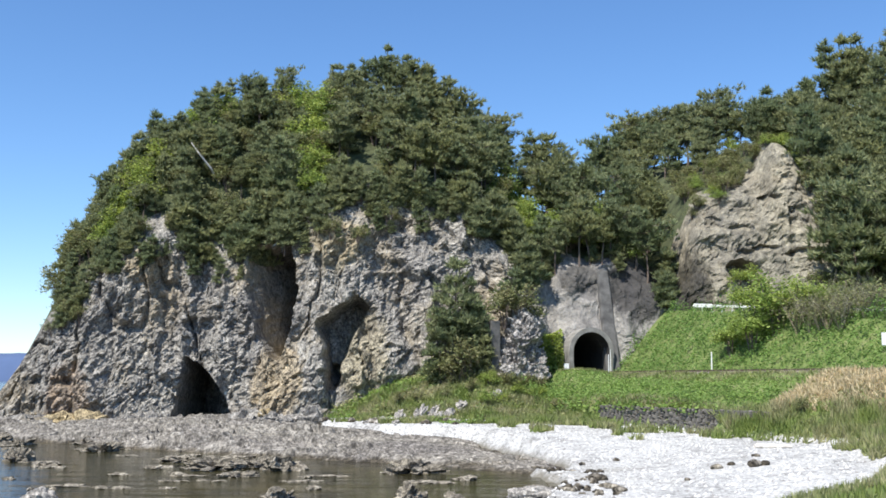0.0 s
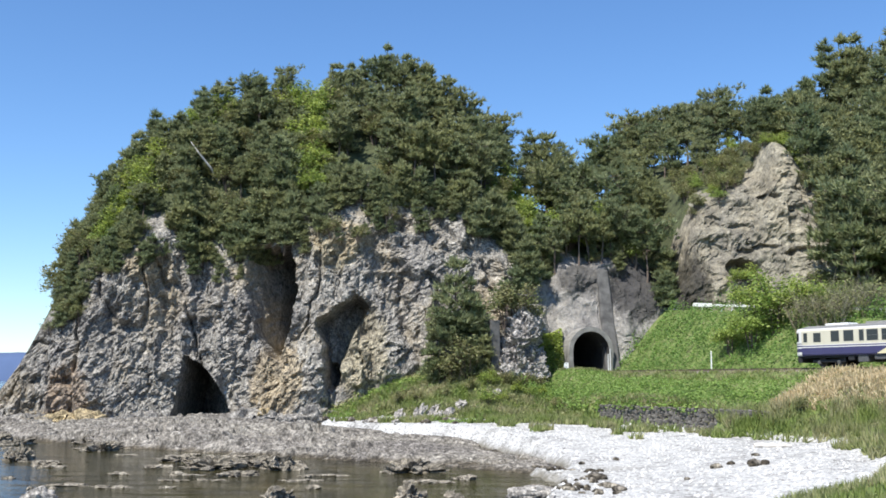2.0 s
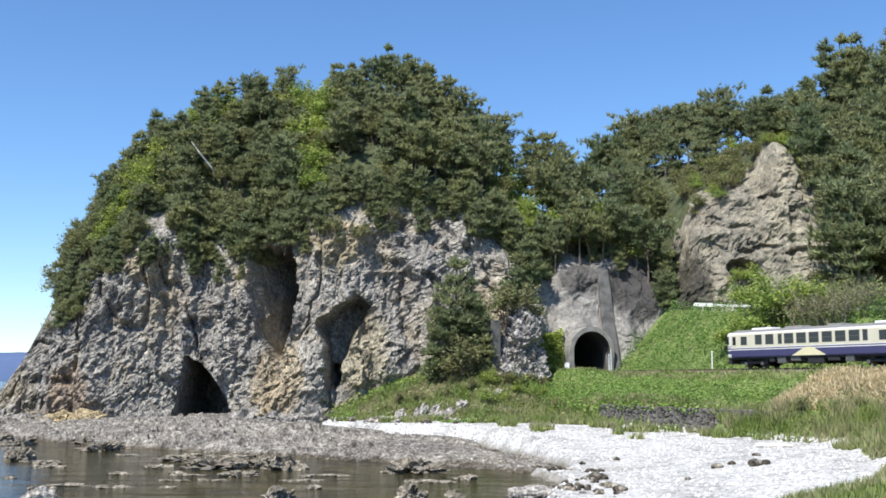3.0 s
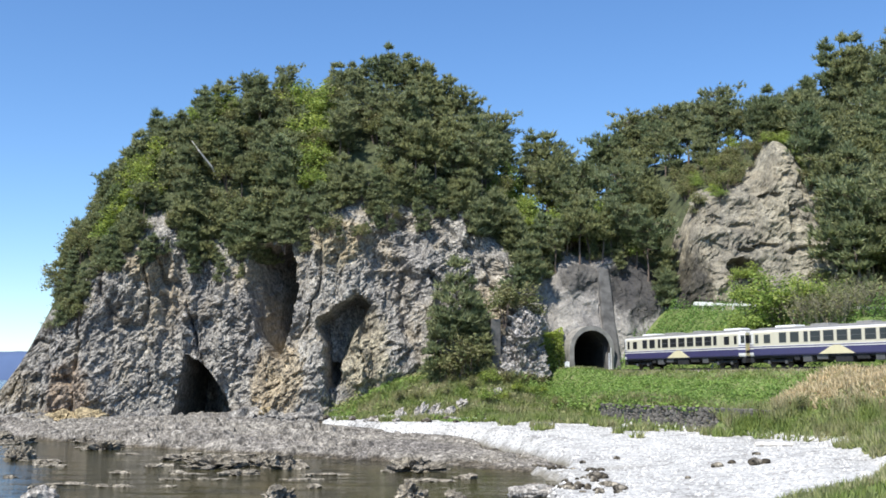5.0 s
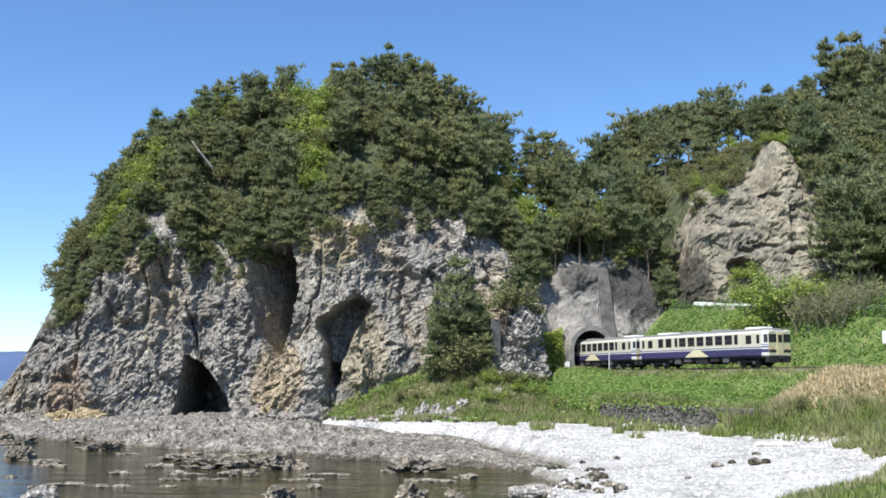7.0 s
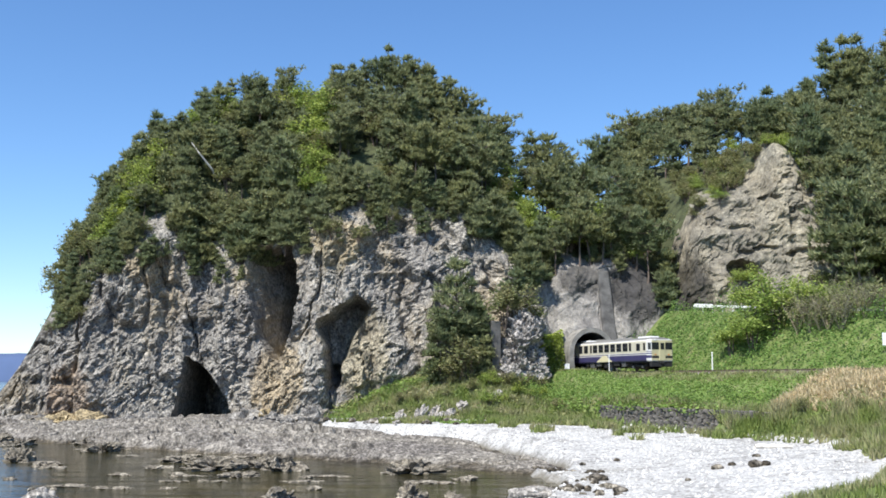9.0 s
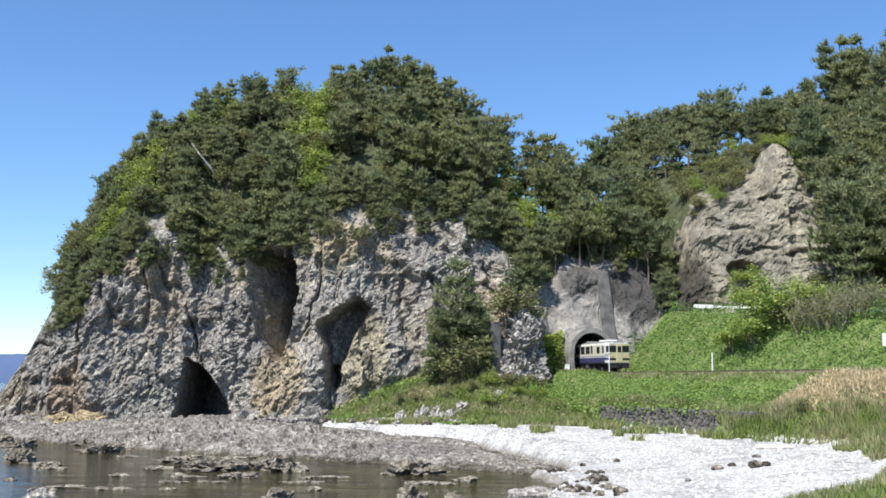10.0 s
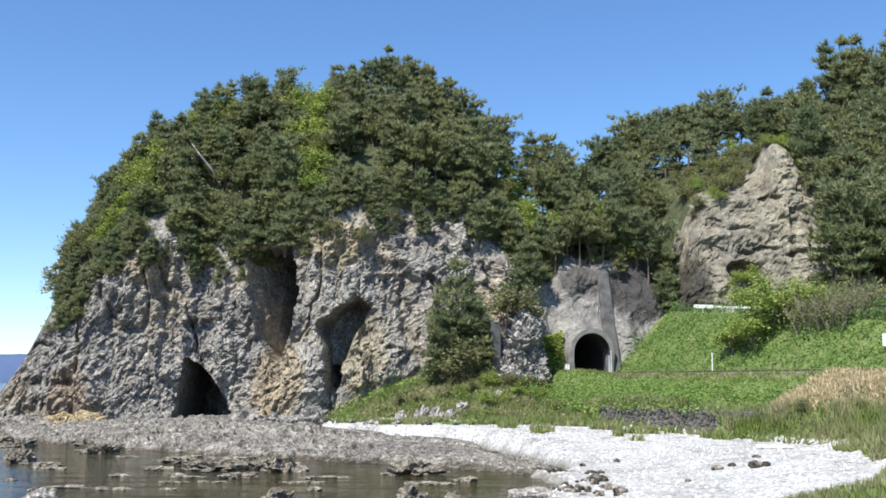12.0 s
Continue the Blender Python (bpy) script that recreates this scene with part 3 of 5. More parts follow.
def hill_surface(x, w):
    y, z = hill_point(x, w)
    p = np.stack([x, y, z], 1)
    rock = np.clip(w * 6, 0, 1) * np.clip((1.14 - w) / 0.24, 0, 1)
    sprayed = np.clip((x - 11.5) / 1.5, 0, 1) * np.clip((29 - x) / 1.5, 0, 1)
    crag = np.clip((x - 29) / 1.5, 0, 1)
    head = np.clip(1 - sprayed - crag, 0, 1)
    warp = np.stack([fbm(p * 0.5, 3, 9), fbm(p * 0.5, 3, 10), fbm(p * 0.35, 3, 11)], 1)
    dip = p @ np.array([[0.99, 0, -0.14], [0, 1, 0], [0.14, 0, 0.99]])
    lev, _ = blocks(dip * (0.62, 0.62, 0.36) + 1.0 * warp, 4)
    lev2, _ = blocks(dip * (1.6, 1.6, 1.05) + 1.6 * warp, 8)
    strat = p @ np.array([[0.84, 0, -0.54], [0, 1, 0], [0.54, 0, 0.84]])
    seams = fbm(strat * (0.8, 0.8, 2.2) + 1.2 * warp, 3, 81, True)
    lev3, _ = blocks(strat * (2.2, 2.2, 3.6) + 2.0 * warp, 18)
    big = fbm(p * (0.11, 0.11, 0.035), 3, 1)
    rid = fbm(p * (0.24, 0.24, 0.075) + 0.3 * warp, 4, 2, True)
    out = head * (3.1 * big + 2.3 * rid + 0.45 * (lev - 0.5) + 0.30 * (lev2 - 0.5) + 0.24 * (lev3 - 0.5) + 0.22 * seams
                  - 0.9 * np.exp(-(fbm(dip * (0.2, 0.2, 0.035), 3, 51) / 0.035) ** 2))
    out = out + sprayed * (2.3 * fbm(p * (0.26, 0.26, 0.18), 4, 6) + 0.30 * (lev - 0.5) + 0.10 * (lev2 - 0.5))
    out = out + crag * (1.5 * fbm(p * (0.2, 0.2, 0.35), 4, 7) + 0.7 * fbm(p * (0.12, 0.12, 0.8), 3, 53) + 0.9 * rid + 0.5 * (lev - 0.5) + 0.25 * (lev2 - 0.5) + 0.12 * vnoise(p * 3, 17))
    # the concrete face round the portal is nearly flat
    q = (p - np.array(PORTAL)) @ np.array(ACROSS)
    calm = np.clip((np.hypot(q / 4.6, (z - RAIL_Z - 2) / 5.2) - 0.75) / 0.5, 0, 1)
    for poly in (RECESS_POLY, HOLLOW_POLY):
        odd, d = inside(x, z, poly)
        out = np.where(odd, out * (1 - 0.6 * np.clip(d / 1.2, 0, 1)), out)
    out = out * rock * calm
    soil = 0.8 * fbm(p * 0.2, 4, 12) * np.clip(w - 1, 0, 1)
    y = y - out + carve(x, z) * np.clip((1.2 - w) / 0.2, 0, 1)
    z = z + soil + 0.35 * rock * calm * fbm(p * 0.7, 3, 14)
    x = x + 0.5 * rock * calm * fbm(p * (0.5, 0.5, 0.5), 3, 15) + out * 0.15
    return x, y, z


hx = np.concatenate([np.arange(-64, 50, 0.18), np.arange(50, 115.1, 1.0)])
hw = np.concatenate([np.linspace(0, 1, 125), np.linspace(1.03, 2, 36), np.linspace(2.1, 3, 8)])


def hill_piece(name, x0, x1, mat, label):
    cols = hx[(hx >= x0 - 0.01) & (hx <= x1 + 0.01)]
    X, W = np.meshgrid(cols, hw)
    x, y, z = hill_surface(X.ravel(), W.ravel())
    i = np.arange(len(x)).reshape(X.shape)
    f = np.stack([i[:-1, :-1], i[:-1, 1:], i[1:, 1:], i[1:, :-1]], -1).reshape(-1, 4)
    c = np.stack([x, y, z], 1)[f].mean(1)
    across, above = (c - np.array(PORTAL)) @ np.array(ACROSS), c[:, 2] - RAIL_Z
    deep = (c - np.array(PORTAL)) @ np.array(ALONG)
    odd, _ = inside(across, above, arch(2.55, 2.3))
    keep = ~((odd | ((np.abs(across) < 2.5) & (above < 1))) & (deep < 6))
    f = f[keep]
    v = np.stack([x, y, z], 1)
    me = mesh_from(name, v.tolist(), f.tolist(), mat, False)
    me.materials.append(M_FLOOR)
    up = W.ravel()[f].mean(1) + 0.12 * fbm(c[keep] * 0.3, 3, 41)
    me.polygons.foreach_set("material_index", (up > 1.14).astype(np.int32))
    return tagged(new(name, me), label, "cliff", kind="structure")


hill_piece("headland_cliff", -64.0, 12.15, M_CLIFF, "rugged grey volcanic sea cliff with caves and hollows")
hill_piece("tunnel_cliff", 12.13, 28.90, M_SPRAY, "grey sprayed-concrete rock face, streaked black and painted with tree shade, round the tunnel")
hill_piece("crag_cliff", 28.87, 115.2, M_CRAG, "buff weathered crag with overhangs above the road")

# ---- tunnel ----


def sweep(outline, path, closed=False):
    """Faces of an outline (across, up) carried along places with headings."""
    v, f, n = [], [], len(outline)
    for place, turn in path:
        r = Vector((math.sin(turn), -math.cos(turn), 0))
        v += [place + r * a + Vector((0, 0, b)) for a, b in outline]
    for k in range(len(path) - 1):
        for j in range(n if closed else n - 1):
            a, b = k * n + j, k * n + (j + 1) % n
            f.append((a, b, b + n, a + n))
    return v, f


S_PORTAL = float(np.interp(129.3, LINE_Y, LINE_S))
tunnel = tagged(new("tunnel_portal"), "old arched concrete railway tunnel portal in a rock face", "tunnel", kind="structure")
v, f = sweep(arch(2.36, 2.35), [on_track(S_PORTAL - 0.55 + k * 2.0) for k in range(40)])
child("lining", mesh_from("lining", v, f, M_BORE, False), tunnel, "sooty dark tunnel lining")
outer, inner = arch(2.9, 2.35), arch(2.36, 2.35)
loop = inner + outer[::-1]
p0, p1 = on_track(S_PORTAL - 0.6), on_track(S_PORTAL + 1.5)
v, f = sweep(loop, [p0, p1], True)
n = len(inner)
f += [(j, j + 1, 2 * n - 2 - j, 2 * n - 1 - j) for j in range(n - 1)]
child("arch_ring", mesh_from("arch_ring", v, f, M_CONC), tunnel, "weathered concrete arch ring")

# leaning concrete rib beside the portal
bm = bmesh.new()
box(bm, -0.95, 0.95, -0.8, 0.8, -1, 13.0, 0.25)
for w in bm.verts:
    k = (w.co.z + 1) / 14
    w.co.x *= 1.0 - 0.25 * k
    w.co.y += 4.6 * k
rib = tagged(new("concrete_rib", from_bm("concrete_rib", bm, M_RIB)), "tall tapering concrete rib against the rock", "buttress", kind="structure")
rib.matrix_basis = pose(20.6, 130.0, 6.6, 0, 0, 8)

# ---- track ----
track = tagged(new("railway_track"), "single railway track on brown ballast", "railway", kind="structure")
path = [on_track(-62 + 2.0 * k) for k in range(90)]
v, f = sweep([(-2.2, -0.75), (-1.5, -0.2), (1.5, -0.2), (2.2, -0.75)], path)
child("ballast_bed", mesh_from("ballast_bed", v, f, M_BALLAST), track)
for side in (-0.566, 0.566):
    v, f = sweep([(side - 0.06, -0.15), (side - 0.012, -0.13), (side - 0.012, -0.04), (side - 0.033, -0.03), (side - 0.033, 0), (side + 0.033, 0), (side + 0.033, -0.03), (side + 0.012, -0.04), (side + 0.012, -0.13), (side + 0.06, -0.15)], path, True)
    child("rail", mesh_from("rail", v, f, M_STEEL), track)
sleeper = from_bm("sleeper", boxed(-0.1, 0.1, -1.05, 1.05, -0.28, -0.15, bevel=0.015), M_BARK)
for k in range(150):
    q, turn = on_track(-40 + 0.62 * k)
    child("sleeper", sleeper, track, at=pose(q.x, q.y, q.z, 0, 0, math.degrees(turn)))

# ---- railcar ----


def ring_section(z_roof=3.52):
    """Half-width and height round the body's cross-section."""
    side = [(-1.40, 1.0), (-1.45, 1.12), (-1.45, 3.05)]
    top = [(-1.36, 3.28), (-1.12, 3.41), (-0.6, z_roof - 0.02), (0, z_roof), (0.6, z_roof - 0.02), (1.12, 3.41), (1.36, 3.28)]
    return side + top + [(1.45, 3.05), (1.45, 1.12), (1.40, 1.0)]


def railcar():
    car = tagged(new("railcar"), "cream and navy two-cab diesel railcar running on the track", "train", "railcars of the train")
    sec = ring_section()
    n = len(sec)
    stations = [(-10.4, 0.86), (-10.05, 0.97), (-9.7, 1.0), (-5, 1), (0, 1), (5, 1), (9.7, 1.0), (10.05, 0.97), (10.4, 0.86)]
    v = [(x, a * k, b if b < 3.2 else 3.2 + (b - 3.2) * (0.55 + 0.45 * (k > 0.98))) for x, k in stations for a, b in sec]
    f = [(k * n + j, k * n + (j + 1) % n, (k + 1) * n + (j + 1) % n, (k + 1) * n + j) for k in range(len(stations) - 1) for j in range(n)]
    f += [tuple(range(n))[::-1], tuple(range((len(stations) - 1) * n, len(stations) * n))]
    body = child("body", mesh_from("body", v, f, M_LIVERY), car, "cream body with navy band")
    # side windows: centre x, width, height
    wins = [(2.28 - 1.46 * k, 1.02, 0.80) for k in range(6)]
    wins += [(-6.15, 0.42, 0.80), (3.35, 0.38, 0.80), (4.65, 0.92, 0.80), (6.05, 0.78, 0.80)]
    for side in (-1, 1):
        for x, w, h in wins:
            y = side * 1.45
            bm = boxed(x - w / 2 - 0.05, x + w / 2 + 0.05, y - 0.02, y + 0.02, 2.12, 2.22 + h, bevel=0.01)
            part("window_frame", bm, M_BOX, body)
            bm = boxed(x - w / 2, x + w / 2, y - 0.03, y + 0.03, 2.17, 2.17 + h, bevel=0.008)
            part("pane", bm, M_GLASS, body)
            if w > 1:
                part("window_bar", boxed(x - w / 2, x + w / 2, y - 0.036, y + 0.036, 2.52, 2.56), M_BOX, body)
        for x in (-7.95, 7.95):
            y = side * 1.45
            part("door", boxed(x - 0.62, x + 0.62, y - 0.015, y + 0.015, 1.08, 2.98, bevel=0.01), M_LIVERY, body, "cream and navy sliding door")
            part("door_window", boxed(x - 0.40, x + 0.40, y - 0.03, y + 0.03, 2.12, 2.90, bevel=0.01), M_GLASS, body)
        for x in (-9.25, 9.25):
            y = side * 1.45
            part("cab_window", boxed(x - 0.2, x + 0.2, y - 0.03, y + 0.03, 2.15, 2.92, bevel=0.01), M_GLASS, body)
        for x in (-10.18, 10.18):
            # turned with the chamfered cab corner
            bm = boxed(-0.19, 0.19, -0.03, 0.03, 2.22, 2.94, bevel=0.01)
            bm.transform(Matrix.Translation((x, side * 1.345, 0)) @ Matrix.Rotation(-side * math.copysign(0.46, x), 4, "Z"))
            part("corner_window", bm, M_GLASS, body)
        # low trapezoid emblem over the band
        y = side * 1.45
        bm = bmesh.new()
        pts = [(-1.95, 1.06), (1.95, 1.06), (0.75, 1.62), (0.3, 1.78), (-0.3, 1.78), (-0.75, 1.62)]
        lo = [bm.verts.new((a, y - 0.012, b)) for a, b in pts]
        hi = [bm.verts.new((a, y + 0.012, b)) for a, b in pts]
        bm.faces.new(lo), bm.faces.new(hi[::-1])
        for k in range(6):
            bm.faces.new((lo[k], hi[k], hi[(k + 1) % 6], lo[(k + 1) % 6]))
        part("emblem", bm, M_EMBLEM, body, "gold mountain-shaped emblem")
    for e in (-1, 1):
        x = e * 10.4
        fx = lambda a, b: (min(x + a * e, x + b * e), max(x + a * e, x + b * e))
        part("end_panel", boxed(*fx(-0.03, 0.03), -1.2, 1.2, 1.06, 3.18, bevel=0.02), M_FACE, body, "ivory cab end")
        for y in (-0.79, 0.79):
            part("windscreen", boxed(*fx(0.0, 0.05), y - 0.42, y + 0.42, 2.22, 2.96, bevel=0.02), M_GLASS, body)
            part("headlight", boxed(*fx(0.0, 0.07), y - 0.13, y + 0.13, 3.16, 3.32, bevel=0.03), M_WHITE, body)
            part("tail_light", boxed(*fx(0.0, 0.06), y - 0.10, y + 0.10, 1.62, 1.76, bevel=0.02), M_ORANGE, body)
            part("end_stripe", boxed(*fx(0.0, 0.034), y - 0.40, y + 0.40, 1.30, 1.56), M_UNDER, body)
        part("gangway_door", boxed(*fx(0.0, 0.10), -0.36, 0.36, 1.06, 3.05, bevel=0.02), M_FACE, body)
        part("gangway_window", boxed(*fx(0.05, 0.12), -0.22, 0.22, 2.22, 2.90, bevel=0.02), M_GLASS, body)
        part("skirt", boxed(*fx(-0.5, -0.05), -1.25, 1.25, 0.42, 1.02, bevel=0.04), M_UNDER, body, "dark snow plough skirt")
        bm = boxed(*fx(-0.1, 0.42), -0.14, 0.14, 0.74, 1.0, bevel=0.03)
        part("coupler", bm, M_UNDER, car)
    # roof ventilators and cooling units
    for x, w in ((-7.6, 2.4), (-2.2, 1.6), (2.6, 2.0), (6.6, 2.4)):
        part("roof_unit", boxed(x - w / 2, x + w / 2, -0.62, 0.62, 3.46, 3.68, bevel=0.06), M_WHITE if w > 2 else M_ROOF, body, "pale roof ventilator")
    part("roof_sheet", boxed(-9.6, 9.6, -0.9, 0.9, 3.38, 3.51, bevel=0.05), M_ROOF, body, "grey roof")
    # underfloor equipment
    for x, w, h, mat in ((-4.3, 0.9, 0.55, M_BOX), (-2.6, 1.3, 0.45, M_UNDER), (-0.6, 1.8, 0.65, M_UNDER), (1.7, 1.2, 0.42, M_BOX), (3.4, 1.0, 0.6, M_BOX), (4.6, 0.6, 0.45, M_UNDER)):
        for y in (-0.85, 0.85):
            part("equipment_box", boxed(x - w / 2, x + w / 2, y - 0.45, y + 0.45, 1.02 - h, 1.02, bevel=0.04), mat, car)
    part("underframe", boxed(-10.1, 10.1, -1.2, 1.2, 0.82, 1.03), M_UNDER, car)
    wheels = []
    for bx in (-7.1, 7.1):
        bogie = part("bogie", boxed(bx - 1.5, bx + 1.5, -0.3, 0.3, 0.45, 0.8, bevel=0.05), M_UNDER, car)
        for y in (-1.02, 1.02):
            bm = boxed(bx - 1.75, bx + 1.75, y - 0.07, y + 0.07, 0.42, 0.66, bevel=0.04)
            part("side_frame", bm, M_UNDER, bogie)
            for q in (-1.05, 1.05):
                part("axle_box", boxed(bx + q - 0.16, bx + q + 0.16, y - 0.12, y + 0.12, 0.28, 0.60, bevel=0.04), M_BOX, bogie)
        for q in (-1.05, 1.05):
            bm = bmesh.new()
            for y in (-0.6, 0.6):
                for r, hw_ in ((0.43, 0.06), (0.455, 0.02), (0.12, 0.09)):
                    bmesh.ops.create_cone(bm, cap_ends=True, segments=24, radius1=r, radius2=r, depth=2 * hw_, matrix=Matrix.Translation((0, y, 0)) @ Matrix.Rotation(math.pi / 2, 4, "X"))
            bmesh.ops.create_cone(bm, cap_ends=True, segments=12, radius1=0.08, radius2=0.08, depth=1.9, matrix=Matrix.Rotation(math.pi / 2, 4, "X"))
            box(bm, -0.3, 0.3, -0.69, 0.69, -0.03, 0.03)
            wheels.append(part("wheelset", bm, M_TYRE, car, at=pose(bx + q, 0, 0.43)))
    return car, wheels


CAR_A, _ = railcar()
CAR_B = copy_thing(CAR_A, Matrix.Identity(4))
CAR_A["label"] = "cream and navy diesel railcar leading the short train"
CAR_B["label"] = "cream and navy diesel railcar trailing, coupled behind another"


def motions():
    """The train rolls at a steady 9.12 m/s into the tunnel."""
    def middle(t):
        return -11.15 + 9.12 * (t - 1.5)
    for car, back in ((CAR_A, 0.0), (CAR_B, 21.3)):
        rows = []
        for k in range(25):
            t = 0.5 * k
            a, _ = on_track(middle(t) - back + 7.1)
            b, _ = on_track(middle(t) - back - 7.1)
            m = (a + b) / 2
            rows.append((t, pose(m.x, m.y, m.z, 0, 0, math.degrees(math.atan2(a.y - b.y, a.x - b.x)))))
        walk(car, rows)
        for w in [c for c in car.children if c.name.startswith("wheelset")]:
            at = w.matrix_basis.translation.copy()
            walk(w, [(k / 15, pose(at.x, at.y, at.z, 0, math.degrees(9.12 / 0.43) * k / 15, 0)) for k in range(181)])

# ---- plants ----


def spikes(centres, ups, size, width, per, rng, spread=0.9, flat=False):
    """Needle tufts: narrow triangles that fan out of each centre."""
    n = len(centres) * per
    c = np.repeat(centres, per, 0)
    d = np.repeat(ups, per, 0) + rng.normal(0, spread, (n, 3))
    d /= np.linalg.norm(d, axis=1)[:, None] + 1e-9
    s = np.cross(d, np.array([0, 0, 1.0]) + rng.normal(0, 0.45, (n, 3)) if flat else rng.normal(0, 1, (n, 3)))
    s /= np.linalg.norm(s, axis=1)[:, None] + 1e-9
    L = size * rng.uniform(0.6, 1.25, n)[:, None]
    v = np.stack([c - s * width / 2, c + s * width / 2, c + d * L], 1).reshape(-1, 3)
    return v, np.arange(n * 3).reshape(n, 3)


def leaves(centres, size, rng, tilt=0.8):
    """Small pointed leaf blades, four corners each."""
    n = len(centres)
    d = rng.normal(0, 1, (n, 3))
    d[:, 2] = np.abs(d[:, 2]) * 0.35 - 0.1
    d /= np.linalg.norm(d, axis=1)[:, None]
    up = np.array([0, 0, 1.0]) + rng.normal(0, tilt, (n, 3))
    s = np.cross(d, up)
    s /= np.linalg.norm(s, axis=1)[:, None] + 1e-9
    L = size * rng.uniform(0.6, 1.4, n)[:, None]
    v = np.stack([centres - d * L * 0.5, centres + s * L * 0.36, centres + d * L * 0.5, centres - s * L * 0.36], 1).reshape(-1, 3)
    return v, np.arange(n * 4).reshape(n, 4)


def limb(bm, a, b, ra, rb, seg=6):
    a, b = Vector(a), Vector(b)
    q = (b - a).to_track_quat("Z", "Y").to_matrix().to_4x4()
    bmesh.ops.create_cone(bm, cap_ends=False, segments=seg, radius1=ra, radius2=rb, depth=(b - a).length, matrix=Matrix.Translation((a + b) / 2) @ q)


def pine(seed, h=8.0, wide=2.6, bare=0.22, flat=0.0, name="pine_tree", label="dark green pine with layered needle pads on the hill", group="pines on the hill"):
    """Black pine: a bent tapering trunk, whorls of limbs, layered pads of needles."""
    rng = np.random.default_rng(seed)
    root = tagged(new(name), label, "tree", group)
    bm = bmesh.new()
    bend = rng.normal(0, 0.035 * h, (6, 2)).cumsum(0) * 0.5
    def stem(t):
        return np.array([np.interp(t, np.linspace(0, 1, 6), bend[:, 0] - bend[0, 0]), np.interp(t, np.linspace(0, 1, 6), bend[:, 1] - bend[0, 1]), t * h])
    for k in range(7):
        limb(bm, stem(k / 7) - (0, 0, 0.8 if k == 0 else 0), stem((k + 1) / 7), 0.16 * (1 - k / 7.6) * h / 8, 0.16 * (1 - (k + 1) / 7.6) * h / 8)
    tufts, ups = [], []
    levels = int(4.5 + h * 0.36)
    for k in range(levels):
        t = bare + (1 - bare) * (k + 0.5 + rng.uniform(-0.3, 0.3)) / levels
        r = (t - bare) / (1 - bare)
        prof = 0.55 + 0.6 * t if flat else math.sin(math.pi * min(0.96, r * 0.56 + 0.40)) ** 0.8
        for j in range(6):
            ang = 2 * math.pi * (j + rng.uniform(-0.35, 0.35)) / 6 + k
            L = wide * prof * rng.uniform(0.45, 1.35)
            a = stem(t)
            tip = a + np.array([math.cos(ang) * L, math.sin(ang) * L, L * rng.uniform(-0.15, 0.45)])
            limb(bm, a, tip, 0.05, 0.015, 4)
            m = max(4, int(9 * L / wide + 4))
            u = rng.uniform(0.3, 1.04, m)[:, None]
            pts = a + (tip - a) * u + rng.normal(0, 1, (m, 3)) * np.array([0.30, 0.30, 0.15]) * (0.6 + 0.2 * L)
            tufts.append(pts)
            ups.append(np.tile([0.7 * math.cos(ang), 0.7 * math.sin(ang), 0.75], (m, 1)))
    tufts.append(stem(1.0) + rng.normal(0, 0.15, (8, 3)))
    ups.append(np.tile([0, 0, 1.0], (8, 1)))
    v, f = spikes(np.concatenate(tufts), np.concatenate(ups), 0.74, 0.25, 5, rng, (0.6, 0.6, 0.45), True)
    part("trunk", bm, M_BARK, root)
    child("crown", mesh_from("crown", v.tolist(), f.tolist(), M_PINE), root)
    return root


def leafy(seed, h=5.0, wide=2.4, mat=None, name="broadleaf_tree", label="fresh light-green broadleaf tree on the slope", count=1100, size=0.27):
    """Several stems, forking limbs and a loose crown of small leaves."""
    rng = np.random.default_rng(seed)
    root = tagged(new(name), label, "tree" if "tree" in name else "shrub", "broadleaf plants")
    bm = bmesh.new()
    clumps = []
    for k in range(5):
        ang = 2 * math.pi * k / 5 + rng.uniform(-0.5, 0.5)
        a = np.array([0.1 * math.cos(ang), 0.1 * math.sin(ang), -0.5])
        fork = np.array([math.cos(ang) * wide * 0.25, math.sin(ang) * wide * 0.25, h * rng.uniform(0.35, 0.5)])
        limb(bm, a, fork, 0.09, 0.055)
        for j in range(4):
            b = ang + rng.uniform(-1.2, 1.2)
            r = wide * rng.uniform(0.35, 0.95)
            tip = np.array([math.cos(b) * r, math.sin(b) * r, h * rng.uniform(0.5, 1.0) * (1 - 0.25 * (r / wide) ** 2)])
            limb(bm, fork, tip, 0.045, 0.012, 4)
            clumps += [fork + (tip - fork) * u for u in (0.5, 0.75, 1.0)]
    c = np.array(clumps)[rng.integers(0, len(clumps), count)] + rng.normal(0, 1, (count, 3)) * np.array([0.36, 0.36, 0.28]) * wide / 2.4
    v, f = leaves(c, size, rng)
    part("trunk", bm, M_BARK, root)
    child("crown", mesh_from("crown", v.tolist(), f.tolist(), mat), root)
    return root


def surface_at(x, w):
    a, b, c = hill_surface(np.array([x]), np.array([w]))
    return Vector((a[0], b[0], c[0]))


class Stand:
    """Sets copies of a few built plants; the first of each kind is the built one."""
    def __init__(self, protos):
        self.protos, self.used = protos, set()

    def put(self, k, m, scale):
        ob = self.protos[k % len(self.protos)]
        if k % len(self.protos) not in self.used:
            self.used.add(k % len(self.protos))
            ob.matrix_basis = m @ Matrix.Diagonal((scale, scale, scale, 1))
            return ob
        c = copy_thing(ob, m)
        c.scale = (scale, scale, scale)
        return c


